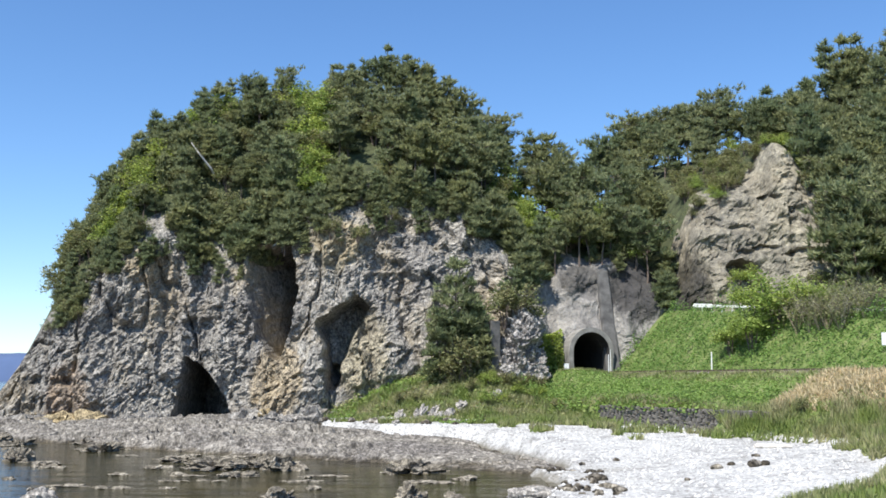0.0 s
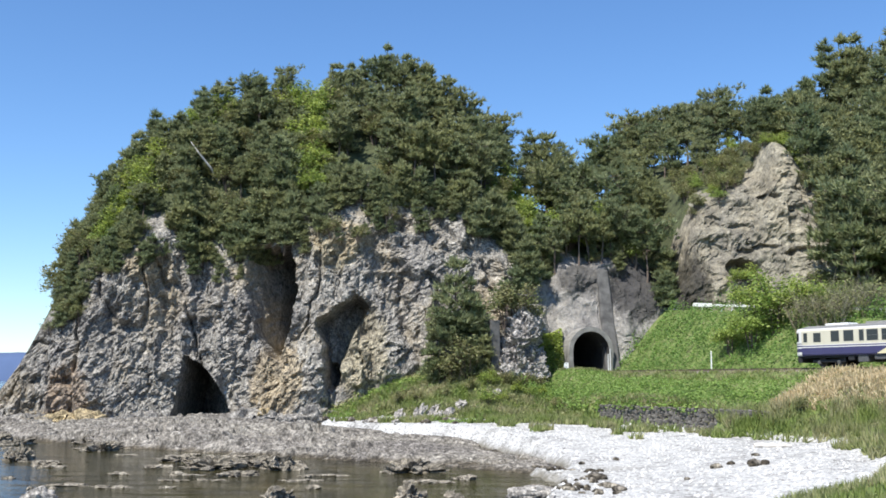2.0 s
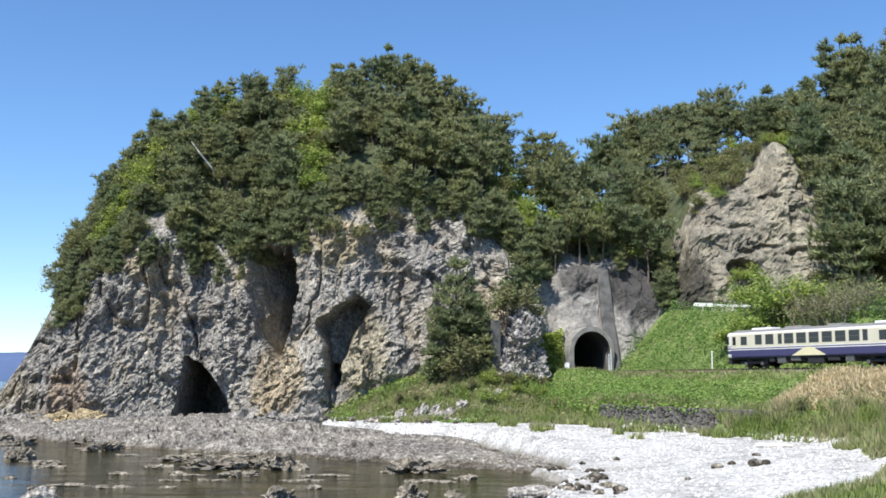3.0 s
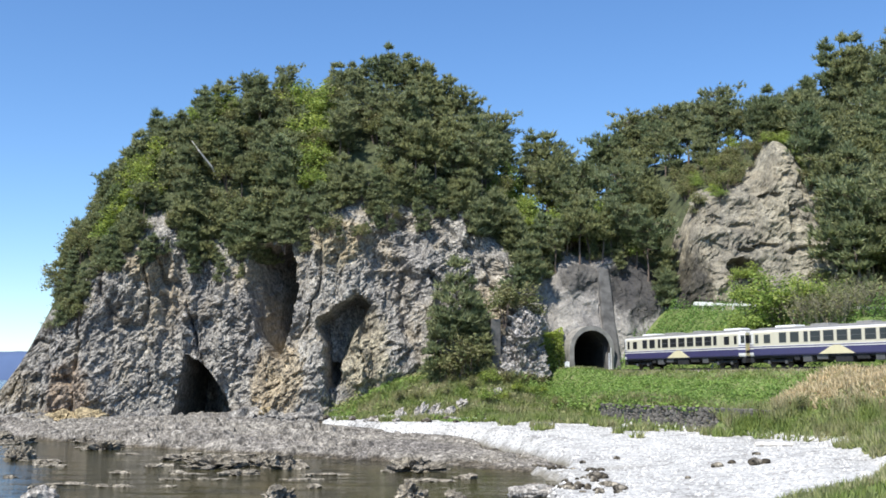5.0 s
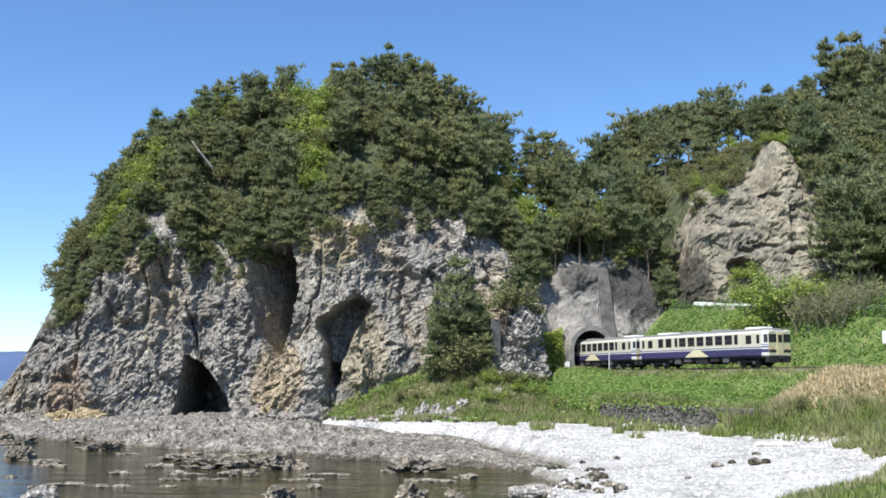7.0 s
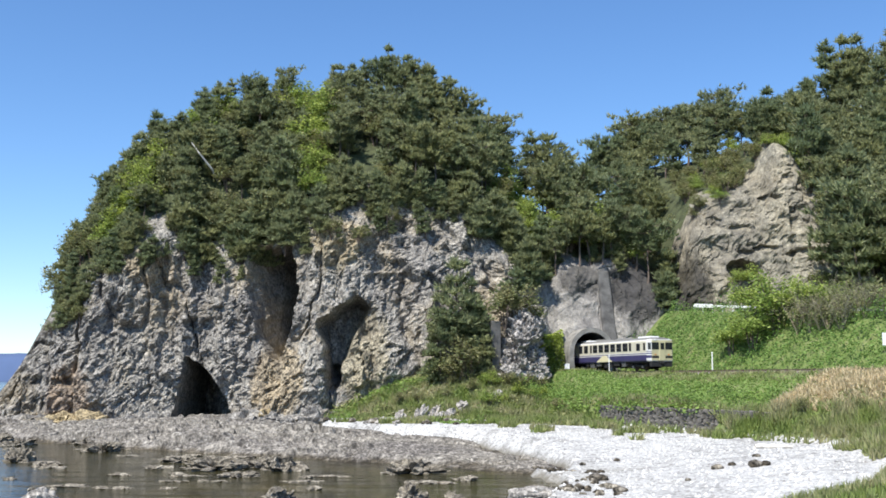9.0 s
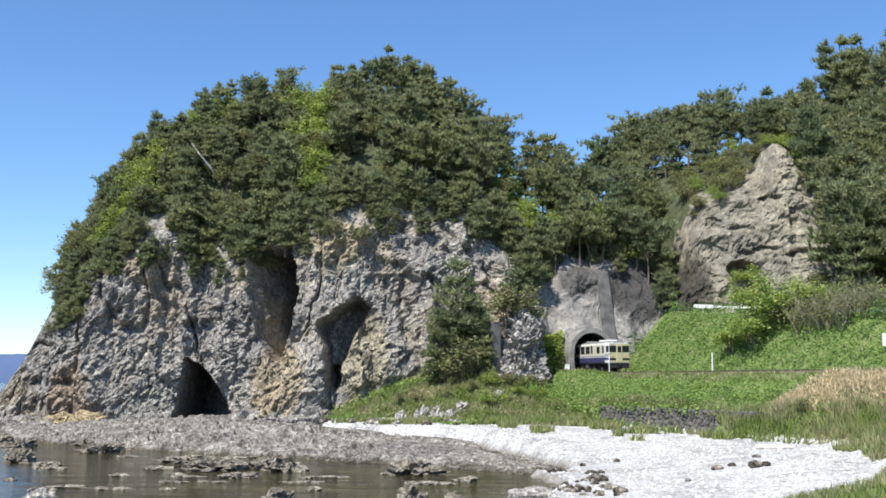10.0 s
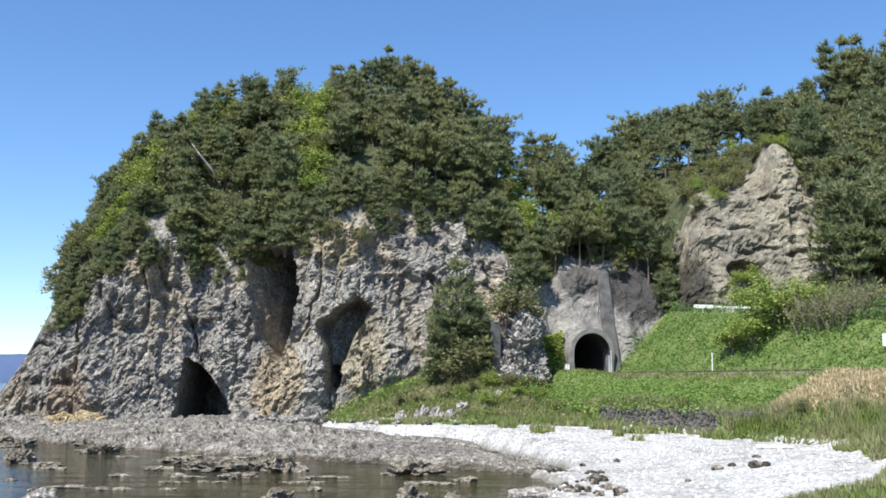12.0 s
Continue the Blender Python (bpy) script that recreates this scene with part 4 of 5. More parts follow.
rng = random.Random(5)
PINES = Stand([pine(1, 8.6, 2.0), pine(2, 9.4, 1.75, 0.2), pine(3, 8, 2.3, 0.3), pine(4, 10, 2.0, 0.38), pine(7, 8.4, 2.3, 0.5, 1.0), pine(8, 9.6, 1.6, 0.12)])
OPEN = Stand([pine(31, 9.5, 2.7, 0.5, 1.0, label="tall open-crowned pine against the sky"), pine(32, 9, 2.3, 0.45, label="tall open-crowned pine against the sky"), pine(33, 8.5, 2.8, 0.55, 1.0, label="tall open-crowned pine against the sky")])
TALL = Stand([pine(41, 9.2, 2.3, 0.34, label="pine with a bare lower stem above the tunnel"), pine(42, 8.8, 2.0, 0.4, label="pine with a bare lower stem above the tunnel")])
YOUNG = ("young_pine", "bushy young green pine clinging to the rock ledge", "young pines on the ledges")
SMALL = Stand([pine(21, 5.8, 1.55, 0.05, 0, *YOUNG), pine(22, 5.0, 1.75, 0.05, 0, *YOUNG), pine(23, 6.2, 1.45, 0.1, 0, *YOUNG)])
FRESH = Stand([leafy(11, 5, 2.4, M_FRESH, count=1500, size=0.28), leafy(12, 4.2, 2.6, M_FRESH, count=1500, size=0.28)])
OLIVE = Stand([leafy(13, 4.6, 2.3, M_OLIVE, label="olive-green budding broadleaf tree among the pines"), leafy(14, 4.0, 2.6, M_OLIVE, label="olive-green budding broadleaf tree among the pines")])


def plant(stand, p, scale, sink=0.2, lean=4):
    stand.put(rng.randrange(60), pose(p.x, p.y, p.z - sink, rng.uniform(-lean, lean), rng.uniform(-lean, lean), rng.uniform(0, 360)), scale)


# height of the canopy over the crest, by x: the wind clips it low towards the sea
CANOPY = [(-54, 1.2), (-48, 3.6), (-43, 4.4), (-36, 4.8), (-28, 5.0), (-20, 5.2), (-8, 6.3), (0, 6.0), (8, 6.8), (20, 7.8), (40, 8.6), (60, 9.5), (80, 10)]


def grow(stand, x, w, scale, height, sink=0.2, lean=4):
    """Plants on the hill, no higher than the canopy that the wind allows."""
    p = surface_at(x, w)
    top = float(smooth_table(RIM, np.array([x]), 0.7)[3][0]) + float(np.interp(x, [c[0] for c in CANOPY], [c[1] for c in CANOPY])) * rng.uniform(0.85, 1.08)
    plant(stand, p, max(0.3, min(scale, (top - p.z) / height)), sink, lean)


# where the light green patches lie on the hill: x, w, half-width in x and in w, size
PATCHES = [(-16.5, 1.35, 1.5, 0.25, 1.0), (-17.5, 1.62, 1.6, 0.2, 1.0), (-19.5, 1.93, 2.4, 0.08, 0.8), (-38, 1.42, 2.0, 0.2, 0.75), (-41, 1.35, 1.3, 0.22, 0.7), (-31, 1.86, 2.5, 0.1, 0.8), (43.2, 1.08, 1.3, 0.05, 0.42), (15, 1.25, 2.5, 0.12, 0.9), (20, 1.5, 2.5, 0.2, 1.0), (9, 1.4, 2.5, 0.2, 0.9), (47.5, 1.35, 1.6, 0.2, 0.8)]
# the woods, by stretch: x from, x to, w from, w to, how many, size from, size to
WOODS = [(-49, -44, 0.95, 1.97, 13, 0.35, 0.55), (-44, -36, 1.05, 1.97, 24, 0.45, 0.7), (-36, -20, 1.05, 2.0, 46, 0.55, 0.85), (-20, -3, 1.10, 2.0, 48, 0.6, 0.95),
         (-3, 10, 1.08, 2.0, 38, 0.65, 0.95), (10, 29, 1.2, 2.0, 34, 0.75, 1.0), (29, 47, 1.4, 2.02, 30, 0.8, 1.1), (47, 72, 0.9, 2.02, 46, 0.85, 1.2)]
# small trees that cling to the rim and the ledges
RIMS = [(-48.5, -43.5, 0.55, 1.0, 11, 0.45, 0.75), (-43, -37, 0.92, 1.12, 9, 0.5, 0.8), (-33, -24.5, 0.92, 1.14, 16, 0.6, 1.0), (-24.8, -18.2, 0.99, 1.15, 18, 0.7, 1.1), (-17, 4, 0.98, 1.14, 22, 0.5, 0.95), (4, 11, 0.85, 1.15, 14, 0.8, 1.1), (11, 27, 0.98, 1.08, 10, 0.3, 0.55), (27.3, 29.2, 0.8, 1.3, 5, 0.6, 0.9)]
for x0, x1, w0, w1, count, s0, s1 in WOODS:
    for k in range(count):
        x, w = rng.uniform(x0, x1), w0 + (w1 - w0) * ((k + rng.random()) / count)
        light = any(((x - a) / c) ** 2 + ((w - b) / d) ** 2 < 1 for a, b, c, d, _ in PATCHES)
        if light:
            grow(FRESH, x, w, rng.uniform(0.7, 1.0), 4.9)
        elif rng.random() < 0.17:
            grow(OLIVE, x, w, rng.uniform(0.7, 1.1), 4.6)
        else:
            grow(OPEN if (x > 4 and w > 1.7 and rng.random() < 0.8) or rng.random() < 0.12 else PINES, x, w, rng.uniform(s0, s1) * rng.uniform(0.8, 1.15), 9.0)
for a, b, c, d, size in PATCHES:
    for k in range(9):
        grow(FRESH if k < 7 else OLIVE, a + rng.uniform(-c, c), b + rng.uniform(-d, d), size * rng.uniform(0.9, 1.35), 4.9)
for k in range(22):
    plant(PINES, surface_at(rng.uniform(48.2, 62), rng.uniform(0.3, 1.2)), rng.uniform(0.9, 1.4), 0.3)
for k in range(26):
    grow(PINES, rng.uniform(48.5, 68), 1.2 + 0.8 * (k + rng.random()) / 26, rng.uniform(0.8, 1.15), 9.0, 0.3)
# single tall pines that stand out against the sky
for x, w, s, stand in ((15.4, 1.78, 1.35, 0), (17.4, 1.84, 1.0, 0), (12.2, 1.9, 1.15, 1), (9.3, 1.93, 0.85, 1), (7.2, 1.95, 0.9, 0), (3.2, 1.95, 0.95, 0), (1.2, 1.95, 0.95, 1), (-15.6, 2.0, 0.75, 1), (-7.0, 1.95, 0.92, 1), (-5.4, 1.93, 0.85, 0), (-9.0, 1.95, 0.8, 1), (-11.5, 1.97, 0.7, 1),
                       (-40.8, 1.93, 0.62, 1), (-45.6, 1.75, 0.5, 1), (-47.6, 1.35, 0.45, 1), (-22, 2.0, 0.62, 0), (-27, 2.0, 0.58, 0), (25.5, 1.95, 1.1, 0), (29, 1.97, 1.1, 1), (36, 1.95, 1.05, 0), (39.6, 1.97, 1.0, 0), (44.5, 1.95, 0.95, 0), (48.5, 1.93, 1.0, 1), (52, 1.95, 1.1, 1), (56.5, 1.95, 1.3, 1), (58.6, 1.9, 1.35, 1), (61, 1.95, 1.3, 1), (64, 1.9, 1.3, 1)):
    plant(PINES if stand else OPEN, surface_at(x, w), s)
# a low dense mantle over the seaward crest
for k in range(64):
    x = -48.5 + 30 * (k + rng.random()) / 64
    grow((OLIVE if k % 4 == 0 else SMALL), x, rng.uniform(1.35, 2.0), rng.uniform(0.7, 1.05), 5.6, 0.3)
for k in range(24):
    grow(PINES, rng.uniform(47.5, 60), 1.1 + 0.85 * (k + rng.random()) / 24, rng.uniform(0.9, 1.2), 9.0, 0.3)
# a row of pines with bare stems along the top of the tunnel face
for k in range(10):
    plant(OPEN if k % 2 else TALL, surface_at(12.6 + 1.5 * k + rng.uniform(-0.3, 0.3), rng.uniform(1.0, 1.10)), rng.uniform(0.72, 0.98), 0.3)
# tall pines before the crag's flank, beside the road
for x, y, s in ((46.0, 122.6, 1.45), (48.3, 121.6, 1.55), (50.6, 120.2, 1.35), (47.2, 120.2, 1.1), (52.5, 118.4, 1.5)):
    plant(PINES, Vector((x, y, float(ground_z(x, y)[0]))), s, 0.4)
for x, w in ((46.6, 0.7), (47.2, 0.95), (47.6, 0.6), (46.0, 1.0), (48.4, 0.9), (48.8, 0.5)):
    plant(PINES, surface_at(x, w), rng.uniform(0.8, 1.05), 0.4)
# scattered young pines that break the rim's line
for k in range(60):
    x = -41 + 45 * (k + rng.random()) / 60
    if not -25 < x < -17:
        plant(OLIVE if k % 5 == 0 else SMALL, surface_at(x, rng.uniform(0.82, 1.05)), rng.uniform(0.3, 0.75), 0.25, 12)
# sunlit budding trees over the tunnel face and in the cleft beside the crag
for k in range(14):
    plant(FRESH if k % 5 == 0 else OLIVE, surface_at(rng.uniform(11.5, 27.5), rng.uniform(1.03, 1.3)), rng.uniform(0.55, 0.95), 0.3)
for k in range(12):
    plant(OLIVE if k % 3 else SMALL, surface_at(rng.uniform(27.4, 30.6), 1.0 + 0.55 * k / 12), rng.uniform(0.45, 0.75), 0.3)
# low shrubs on the slope behind the crag's ledge
for k in range(46):
    plant(OLIVE if k % 6 else FRESH, surface_at(rng.uniform(31.5, 41.5), 1.0 + 0.5 * (k + rng.random()) / 46), rng.uniform(0.38, 0.68), 0.2)
for x, w in ((45.6, 0.9), (46.2, 0.7), (46.6, 0.45), (45.9, 0.25), (44.2, 0.2), (41.5, 0.12), (47.2, 0.3)):
    plant(OLIVE, surface_at(x, w), rng.uniform(0.5, 0.8), 0.4)

for x0, x1, w0, w1, count, s0, s1 in RIMS:
    for k in range(count):
        x, w = rng.uniform(x0, x1), rng.uniform(w0, w1)
        plant(OLIVE if rng.random() < 0.15 else SMALL, surface_at(x, w), rng.uniform(s0, s1), 0.3, 10)


# ---- creepers, grass and reeds on the banks ----


def spread_over(n, box_, test, seed):
    """Random places on the ground inside x0, x1, y0, y1 that pass a test of x, y, z and distance from the track."""
    g = np.random.default_rng(seed)
    x, y = g.uniform(box_[0], box_[1], n), g.uniform(box_[2], box_[3], n)
    z = ground_z(x, y)
    ok = test(x, y, z, beside(x, y))
    return np.stack([x, y, z], 1)[ok], g


def creeper(name, n, box_, test, seed, size, height, mat, label):
    p, g = spread_over(n, box_, test, seed)
    height = height * np.where(beside(p[:, 0], p[:, 1]) < 0, np.clip((-beside(p[:, 0], p[:, 1]) - 5.0) / 3, 0.06, 1), 1)
    lump = np.clip(0.45 + 0.8 * fbm(p * (0.38, 0.38, 0), 3, seed) + 0.55 * vnoise(p * (1.3, 1.3, 0), seed + 5), 0, 1.15)
    p[:, 2] += height * (0.25 + 1.3 * lump ** 2) * g.uniform(0.15, 1.0, len(p))
    v, f = leaves(p, size, g, 1.0)
    return tagged(new(name, mesh_from(name, v.tolist(), f.tolist(), mat)), label, "undergrowth", kind="stuff")


def blades(name, n, box_, test, seed, size, width, mat, label, per=3, lean=0.4):
    p, g = spread_over(n, box_, test, seed)
    v, f = spikes(p, np.tile([0.1, 0, 1.0], (len(p), 1)), size, width, per, g, lean)
    return tagged(new(name, mesh_from(name, v.tolist(), f.tolist(), mat)), label, "grass", kind="stuff")


creeper("creeper_bank", 200000, (6, 52, 72, 131), lambda x, y, z, a: (a < -4.1) & (a > -10.8) & (z > 2.5) & ((y > 86) | (a > -4.5)), 21, 0.20, 1.1, M_KUDZU, "lush green creeper covering the seaward railway bank")
creeper("creeper_slope", 170000, (18, 75, 75, 131), lambda x, y, z, a: (a > 2.6) & (a < 10.4), 22, 0.21, 1.5, M_KUDZU, "bright green creeper covering the slope below the road")
creeper("scree_scrub", 26000, (-15, 14, 98, 130), lambda x, y, z, a: (z > 1.9) & (a < -8), 23, 0.30, 0.55, M_GRASS, "olive scrub and weeds on the scree")
creeper("scree_creeper", 30000, (-15, 4, 98, 127), lambda x, y, z, a: (z > 1.7) & (a < -8) & (fbm(np.stack([x * 0.25, y * 0.25, 0 * x], 1), 2, 91) > -0.15), 27, 0.24, 0.5, M_KUDZU, "bright green weeds on the slope above the shingle")
blades("bank_grass", 80000, (-14, 50, 58, 125), lambda x, y, z, a: (z > 1.75 + 0.5 * fbm(np.stack([x * 0.35, y * 0.35, 0 * x], 1), 2, 3)) & (a < -9.0), 24, 0.7, 0.15, M_GRASS, "tall green-yellow grass at the foot of the bank", 3)
blades("verge_grass", 40000, (12, 56, 70, 129), lambda x, y, z, a: (a < -2.1) & (a > -4.9), 28, 0.34, 0.10, M_GRASS, "short green grass along the edge of the track", 3, 0.5)
blades("reed_patch", 34000, (26, 70, 55, 92), lambda x, y, z, a: (a < -3.2) & (a > -9.5 - 0.0 * y) & (y < 88 + 0.2 * a) & (z > 3.6), 25, 0.55, 0.16, M_STRAW, "dry straw-coloured reeds on a mound beside the track", 4, 0.8)
blades("near_grass", 30000, (8, 34, 26, 80), lambda x, y, z, a: (z > 1.75) & (x > 0.385 * y - 3), 26, 0.38, 0.07, M_GRASS, "rough green grass on the near bank", 4)
p, g = spread_over(9000, (12, 40, 90, 114), lambda x, y, z, a: (a < -10.0) & (a > -11.0), 31)
p[:, 2] = 3.5 + g.uniform(-0.45, 0.5, len(p)) + 0.3 * fbm(p * (0.8, 0.8, 0), 2, 5)
v, f = leaves(p, 0.36, g, 0.7)
tagged(new("creeper_fringe", mesh_from("creeper_fringe", v.tolist(), f.tolist(), M_KUDZU)), "green creeper hanging over the wall's edge", "undergrowth", kind="stuff")
blades("wall_grass", 9000, (10, 44, 70, 116), lambda x, y, z, a: (a < -10.7) & (a > -12.6 + 2.2 * fbm(np.stack([x * 0.3, y * 0.3, 0 * x], 1), 2, 8)), 32, 0.7, 0.13, M_GRASS, "tufts of tall grass along the foot of the wall", 4)
# creeper climbing the rock beside the portal
g = np.random.default_rng(44)
cx, cw = g.uniform(11.4, 14.5, 2600), g.uniform(0.10, 0.48, 2600)
qx, qy, qz = hill_surface(cx, cw)
ok = fbm(np.stack([qx, qy, qz], 1) * 0.7, 3, 61) > -0.12
v, f = leaves(np.stack([qx, qy - g.uniform(0.1, 0.9, 2600), qz], 1)[ok], 0.3, g, 0.9)
tagged(new("portal_creeper", mesh_from("portal_creeper", v.tolist(), f.tolist(), M_FRESH)), "yellow-green creeper on the rock beside the portal", "undergrowth", kind="stuff")
blades("tall_grass", 26000, (16, 46, 58, 100), lambda x, y, z, a: (a < -9.2) & (a > -26) & (z > 1.9) & (fbm(np.stack([x * 0.3, y * 0.3, 0 * x], 1), 2, 19) > -0.05), 33, 1.1, 0.12, M_GRASS, "waist-high seeding grass at the foot of the bank", 4, 0.3)
for k in range(34):
    x, y = rng.uniform(-7, 12.5), rng.uniform(106, 123)
    z = float(ground_z(x, y)[0])
    if z > 2.6 and beside(x, y) < -8:
        plant(OLIVE if k % 3 else FRESH, Vector((x, y, z)), rng.uniform(0.25, 0.5), 0.1)
for k in range(16):
    x, y = rng.uniform(24, 34), rng.uniform(66, 84)
    z = float(ground_z(x, y)[0])
    if z > 2.2 and beside(x, y) < -9:
        plant(OLIVE, Vector((x, y, z)), rng.uniform(0.2, 0.36), 0.1)

# ---- beside the tunnel and the road ----


def boulder(name, seed, size, mat, label, category, group="", rough=0.35, res=3):
    """A broken rock: a ball cut into angular levels."""
    bm = bmesh.new()
    bmesh.ops.create_icosphere(bm, subdivisions=res, radius=1.0)
    co = np.array([v.co[:] for v in bm.verts])
    q = co * np.array(size)
    cut = 1.9 / max(0.5, min(size)) ** 0.7
    lev, _ = blocks(q * cut * (1, 1, 0.7) + 0.5 * fbm(q * cut, 2, seed)[:, None] + seed * 3.7, seed)
    lev2, _ = blocks(q * cut * 2.7 + seed, seed + 1)
    k = 1 + rough * ((lev - 0.5) * 1.1 + (lev2 - 0.5) * 0.45 + 0.9 * fbm(q * cut * 0.6 + seed, 3, seed))
    for v, w in zip(bm.verts, q * k[:, None]):
        v.co = Vector(w)
    return tagged(new(name, from_bm(name, bm, mat)), label, category, group)


def outcrop():
    """A steep blocky cone of dark rock, ragged at the top."""
    th, hh = np.linspace(0, 2 * math.pi, 121)[:-1], np.linspace(0, 1, 84)
    T, H = np.meshgrid(th, hh)
    T, H = T.ravel(), H.ravel()
    prof = (1 - H) ** 0.55 * (0.85 + 0.25 * (1 - H))
    p = np.stack([3.3 * prof * np.cos(T), 2.3 * prof * np.sin(T), 8.4 * H], 1)
    p[:, 0] += 1.0 * H
    warp = np.stack([fbm(p * 0.6, 3, 71), fbm(p * 0.6, 3, 72), fbm(p * 0.6, 3, 73)], 1)
    lev, _ = blocks(p * (0.8, 0.8, 0.5) + warp, 74)
    lev2, _ = blocks(p * (1.9, 1.9, 1.4) + 1.4 * warp, 75)
    lev3, _ = blocks(p * 3.6 + 1.8 * warp, 76)
    d = (1.3 * (lev - 0.5) + 0.75 * (lev2 - 0.5) + 0.35 * (lev3 - 0.5)) * np.clip((1 - H) * 5, 0.2, 1)
    p += np.stack([np.cos(T) * d, np.sin(T) * d, 0.5 * d], 1)
    i = np.arange(len(p)).reshape(len(hh), len(th))
    j = np.roll(i, -1, 1)
    f = np.stack([i[:-1], j[:-1], j[1:], i[1:]], -1).reshape(-1, 4)
    return tagged(new("rock_outcrop", mesh_from("rock_outcrop", p.tolist(), f.tolist() + [i[-1].tolist()], M_OUTCROP)), "tall dark grey blocky rock outcrop beside the tunnel", "rock")


outcrop().matrix_basis = pose(8.5, 125.4, 6.0)
pier = tagged(new("concrete_pier", from_bm("concrete_pier", boxed(-0.55, 0.55, -0.6, 0.6, -1.5, 5.2, bevel=0.08), M_RIB)), "square weathered concrete pier against the cliff", "pier")
pier.matrix_basis = pose(6.0, 124.2, 7.5, 0, 0, 12)

# trees before the cliff and on the slope
for x, y, s in ((-0.9, 125.0, 0.85), (1.2, 125.6, 1.38), (3.1, 125.0, 1.05), (0.4, 124.2, 0.75), (4.5, 124.6, 0.6)):
    plant(PINES, Vector((x, y, max(8.0, float(ground_z(x, y)[0])))), s, 0.5)
for x, y, s in ((0.0, 123.4, 1.0), (2.9, 123.4, 1.35), (1.6, 122.8, 0.8), (6.4, 122.6, 0.42), (7.6, 122.2, 0.5), (9.0, 122.3, 0.4), (10.2, 122.8, 0.48), (11.4, 123.4, 0.36), (5.4, 122.8, 0.5)):
    plant(OLIVE, Vector((x, y, float(ground_z(x, y)[0]))), s, 0.3)
for x, y, s in ((-0.8, 123.6, 0.8), (4.6, 123.6, 0.8)):
    plant(SMALL, Vector((x, y, float(ground_z(x, y)[0]))), s, 0.3)
for x, y, z, s in ((7.2, 124.9, 12.9, 1.0), (9.0, 125.6, 13.6, 1.05), (10.4, 126.2, 12.6, 0.8)):
    plant(OLIVE, Vector((x, y, z)), s, 0.6)
plant(PINES, Vector((8.2, 127.0, 13.5)), 0.75, 0.6)
for x, w, s in ((35.2, 0.33, 0.55), (36.4, 0.30, 0.6), (37.4, 0.28, 0.45)):
    plant(FRESH, surface_at(x, w), s, 0.3)


def on_bank(stand, x, y, s, sink=0.2):
    plant(stand, Vector((x, y, float(ground_z(x, y)[0]))), s, sink)


for x, y, s in ((31.0, 107.8, 1.1), (33.2, 107.2, 1.25), (29.6, 110.5, 0.85), (35.4, 105.2, 1.0), (37.4, 103.8, 0.8), (32.8, 112.5, 0.9), (36.5, 109.0, 0.9), (39.5, 104.5, 0.7)):
    on_bank(FRESH, x, y, s * 1.05)
for x, y, s in ((33.8, 122.0, 0.75), (35.5, 122.8, 0.6)):
    on_bank(FRESH, x, y, s)
for x, y, s in ((40.5, 106.0, 0.7), (43.0, 106.5, 0.8), (45.0, 104.0, 0.7)):
    on_bank(OLIVE, x, y, s)


def bare_bush(seed):
    g = np.random.default_rng(seed)
    root = tagged(new("bare_shrub"), "grey twiggy shrub just breaking into leaf", "shrub", "bare shrubs")
    bm = bmesh.new()
    for k in range(26):
        a = g.uniform(0, 6.28)
        b = np.array([math.cos(a) * 0.7, math.sin(a) * 0.7, 1.5]) * g.uniform(0.6, 1.2)
        limb(bm, (0, 0, -0.2), b, 0.02, 0.012, 4)
        for j in range(3):
            limb(bm, b, b + g.normal(0, 0.45, 3) + (0, 0, 0.8), 0.012, 0.005, 3)
    part("branchwork", bm, M_TWIG, root)
    c = g.normal(0, 1, (320, 3)) * (0.7, 0.7, 0.55) + (0, 0, 1.7)
    v, f = leaves(c, 0.16, g)
    tagged(child("leafage", mesh_from("leafage", v.tolist(), f.tolist(), M_OLIVE), root), kind="stuff")
    return root


BARE = Stand([bare_bush(1), bare_bush(2)])
for x, y in ((36.0, 100.5), (37.2, 99.5), (38.4, 100.2), (39.8, 98.6), (35.0, 102.5), (37.8, 102.0), (41.0, 99.5), (34.3, 104.0), (38.6, 98.2), (36.6, 98.8), (40.2, 97.0), (35.6, 101.4)):
    BARE.put(rng.randrange(5), pose(x, y, float(ground_z(x, y)[0]), 0, 0, rng.uniform(0, 360)), rng.uniform(1.0, 1.5))

# a bleached dead trunk leaning among the pines
dead = tagged(new("dead_trunk"), "bleached bare dead tree trunk leaning among pines", "tree")
bm = bmesh.new()
limb(bm, (1.4, 3.6, -3.0), (-0.2, 0.6, 0.4), 0.18, 0.15)
limb(bm, (-0.2, 0.6, 0.4), (-1.6, -0.5, 2.2), 0.15, 0.11)
limb(bm, (-1.6, -0.5, 2.2), (-2.6, -0.6, 3.6), 0.11, 0.05)
part("stem", bm, M_LOG, dead)
q = surface_at(-31.5, 1.6)
dead.matrix_basis = pose(q.x + 1.6, q.y - 3.4, q.z - 1.6)

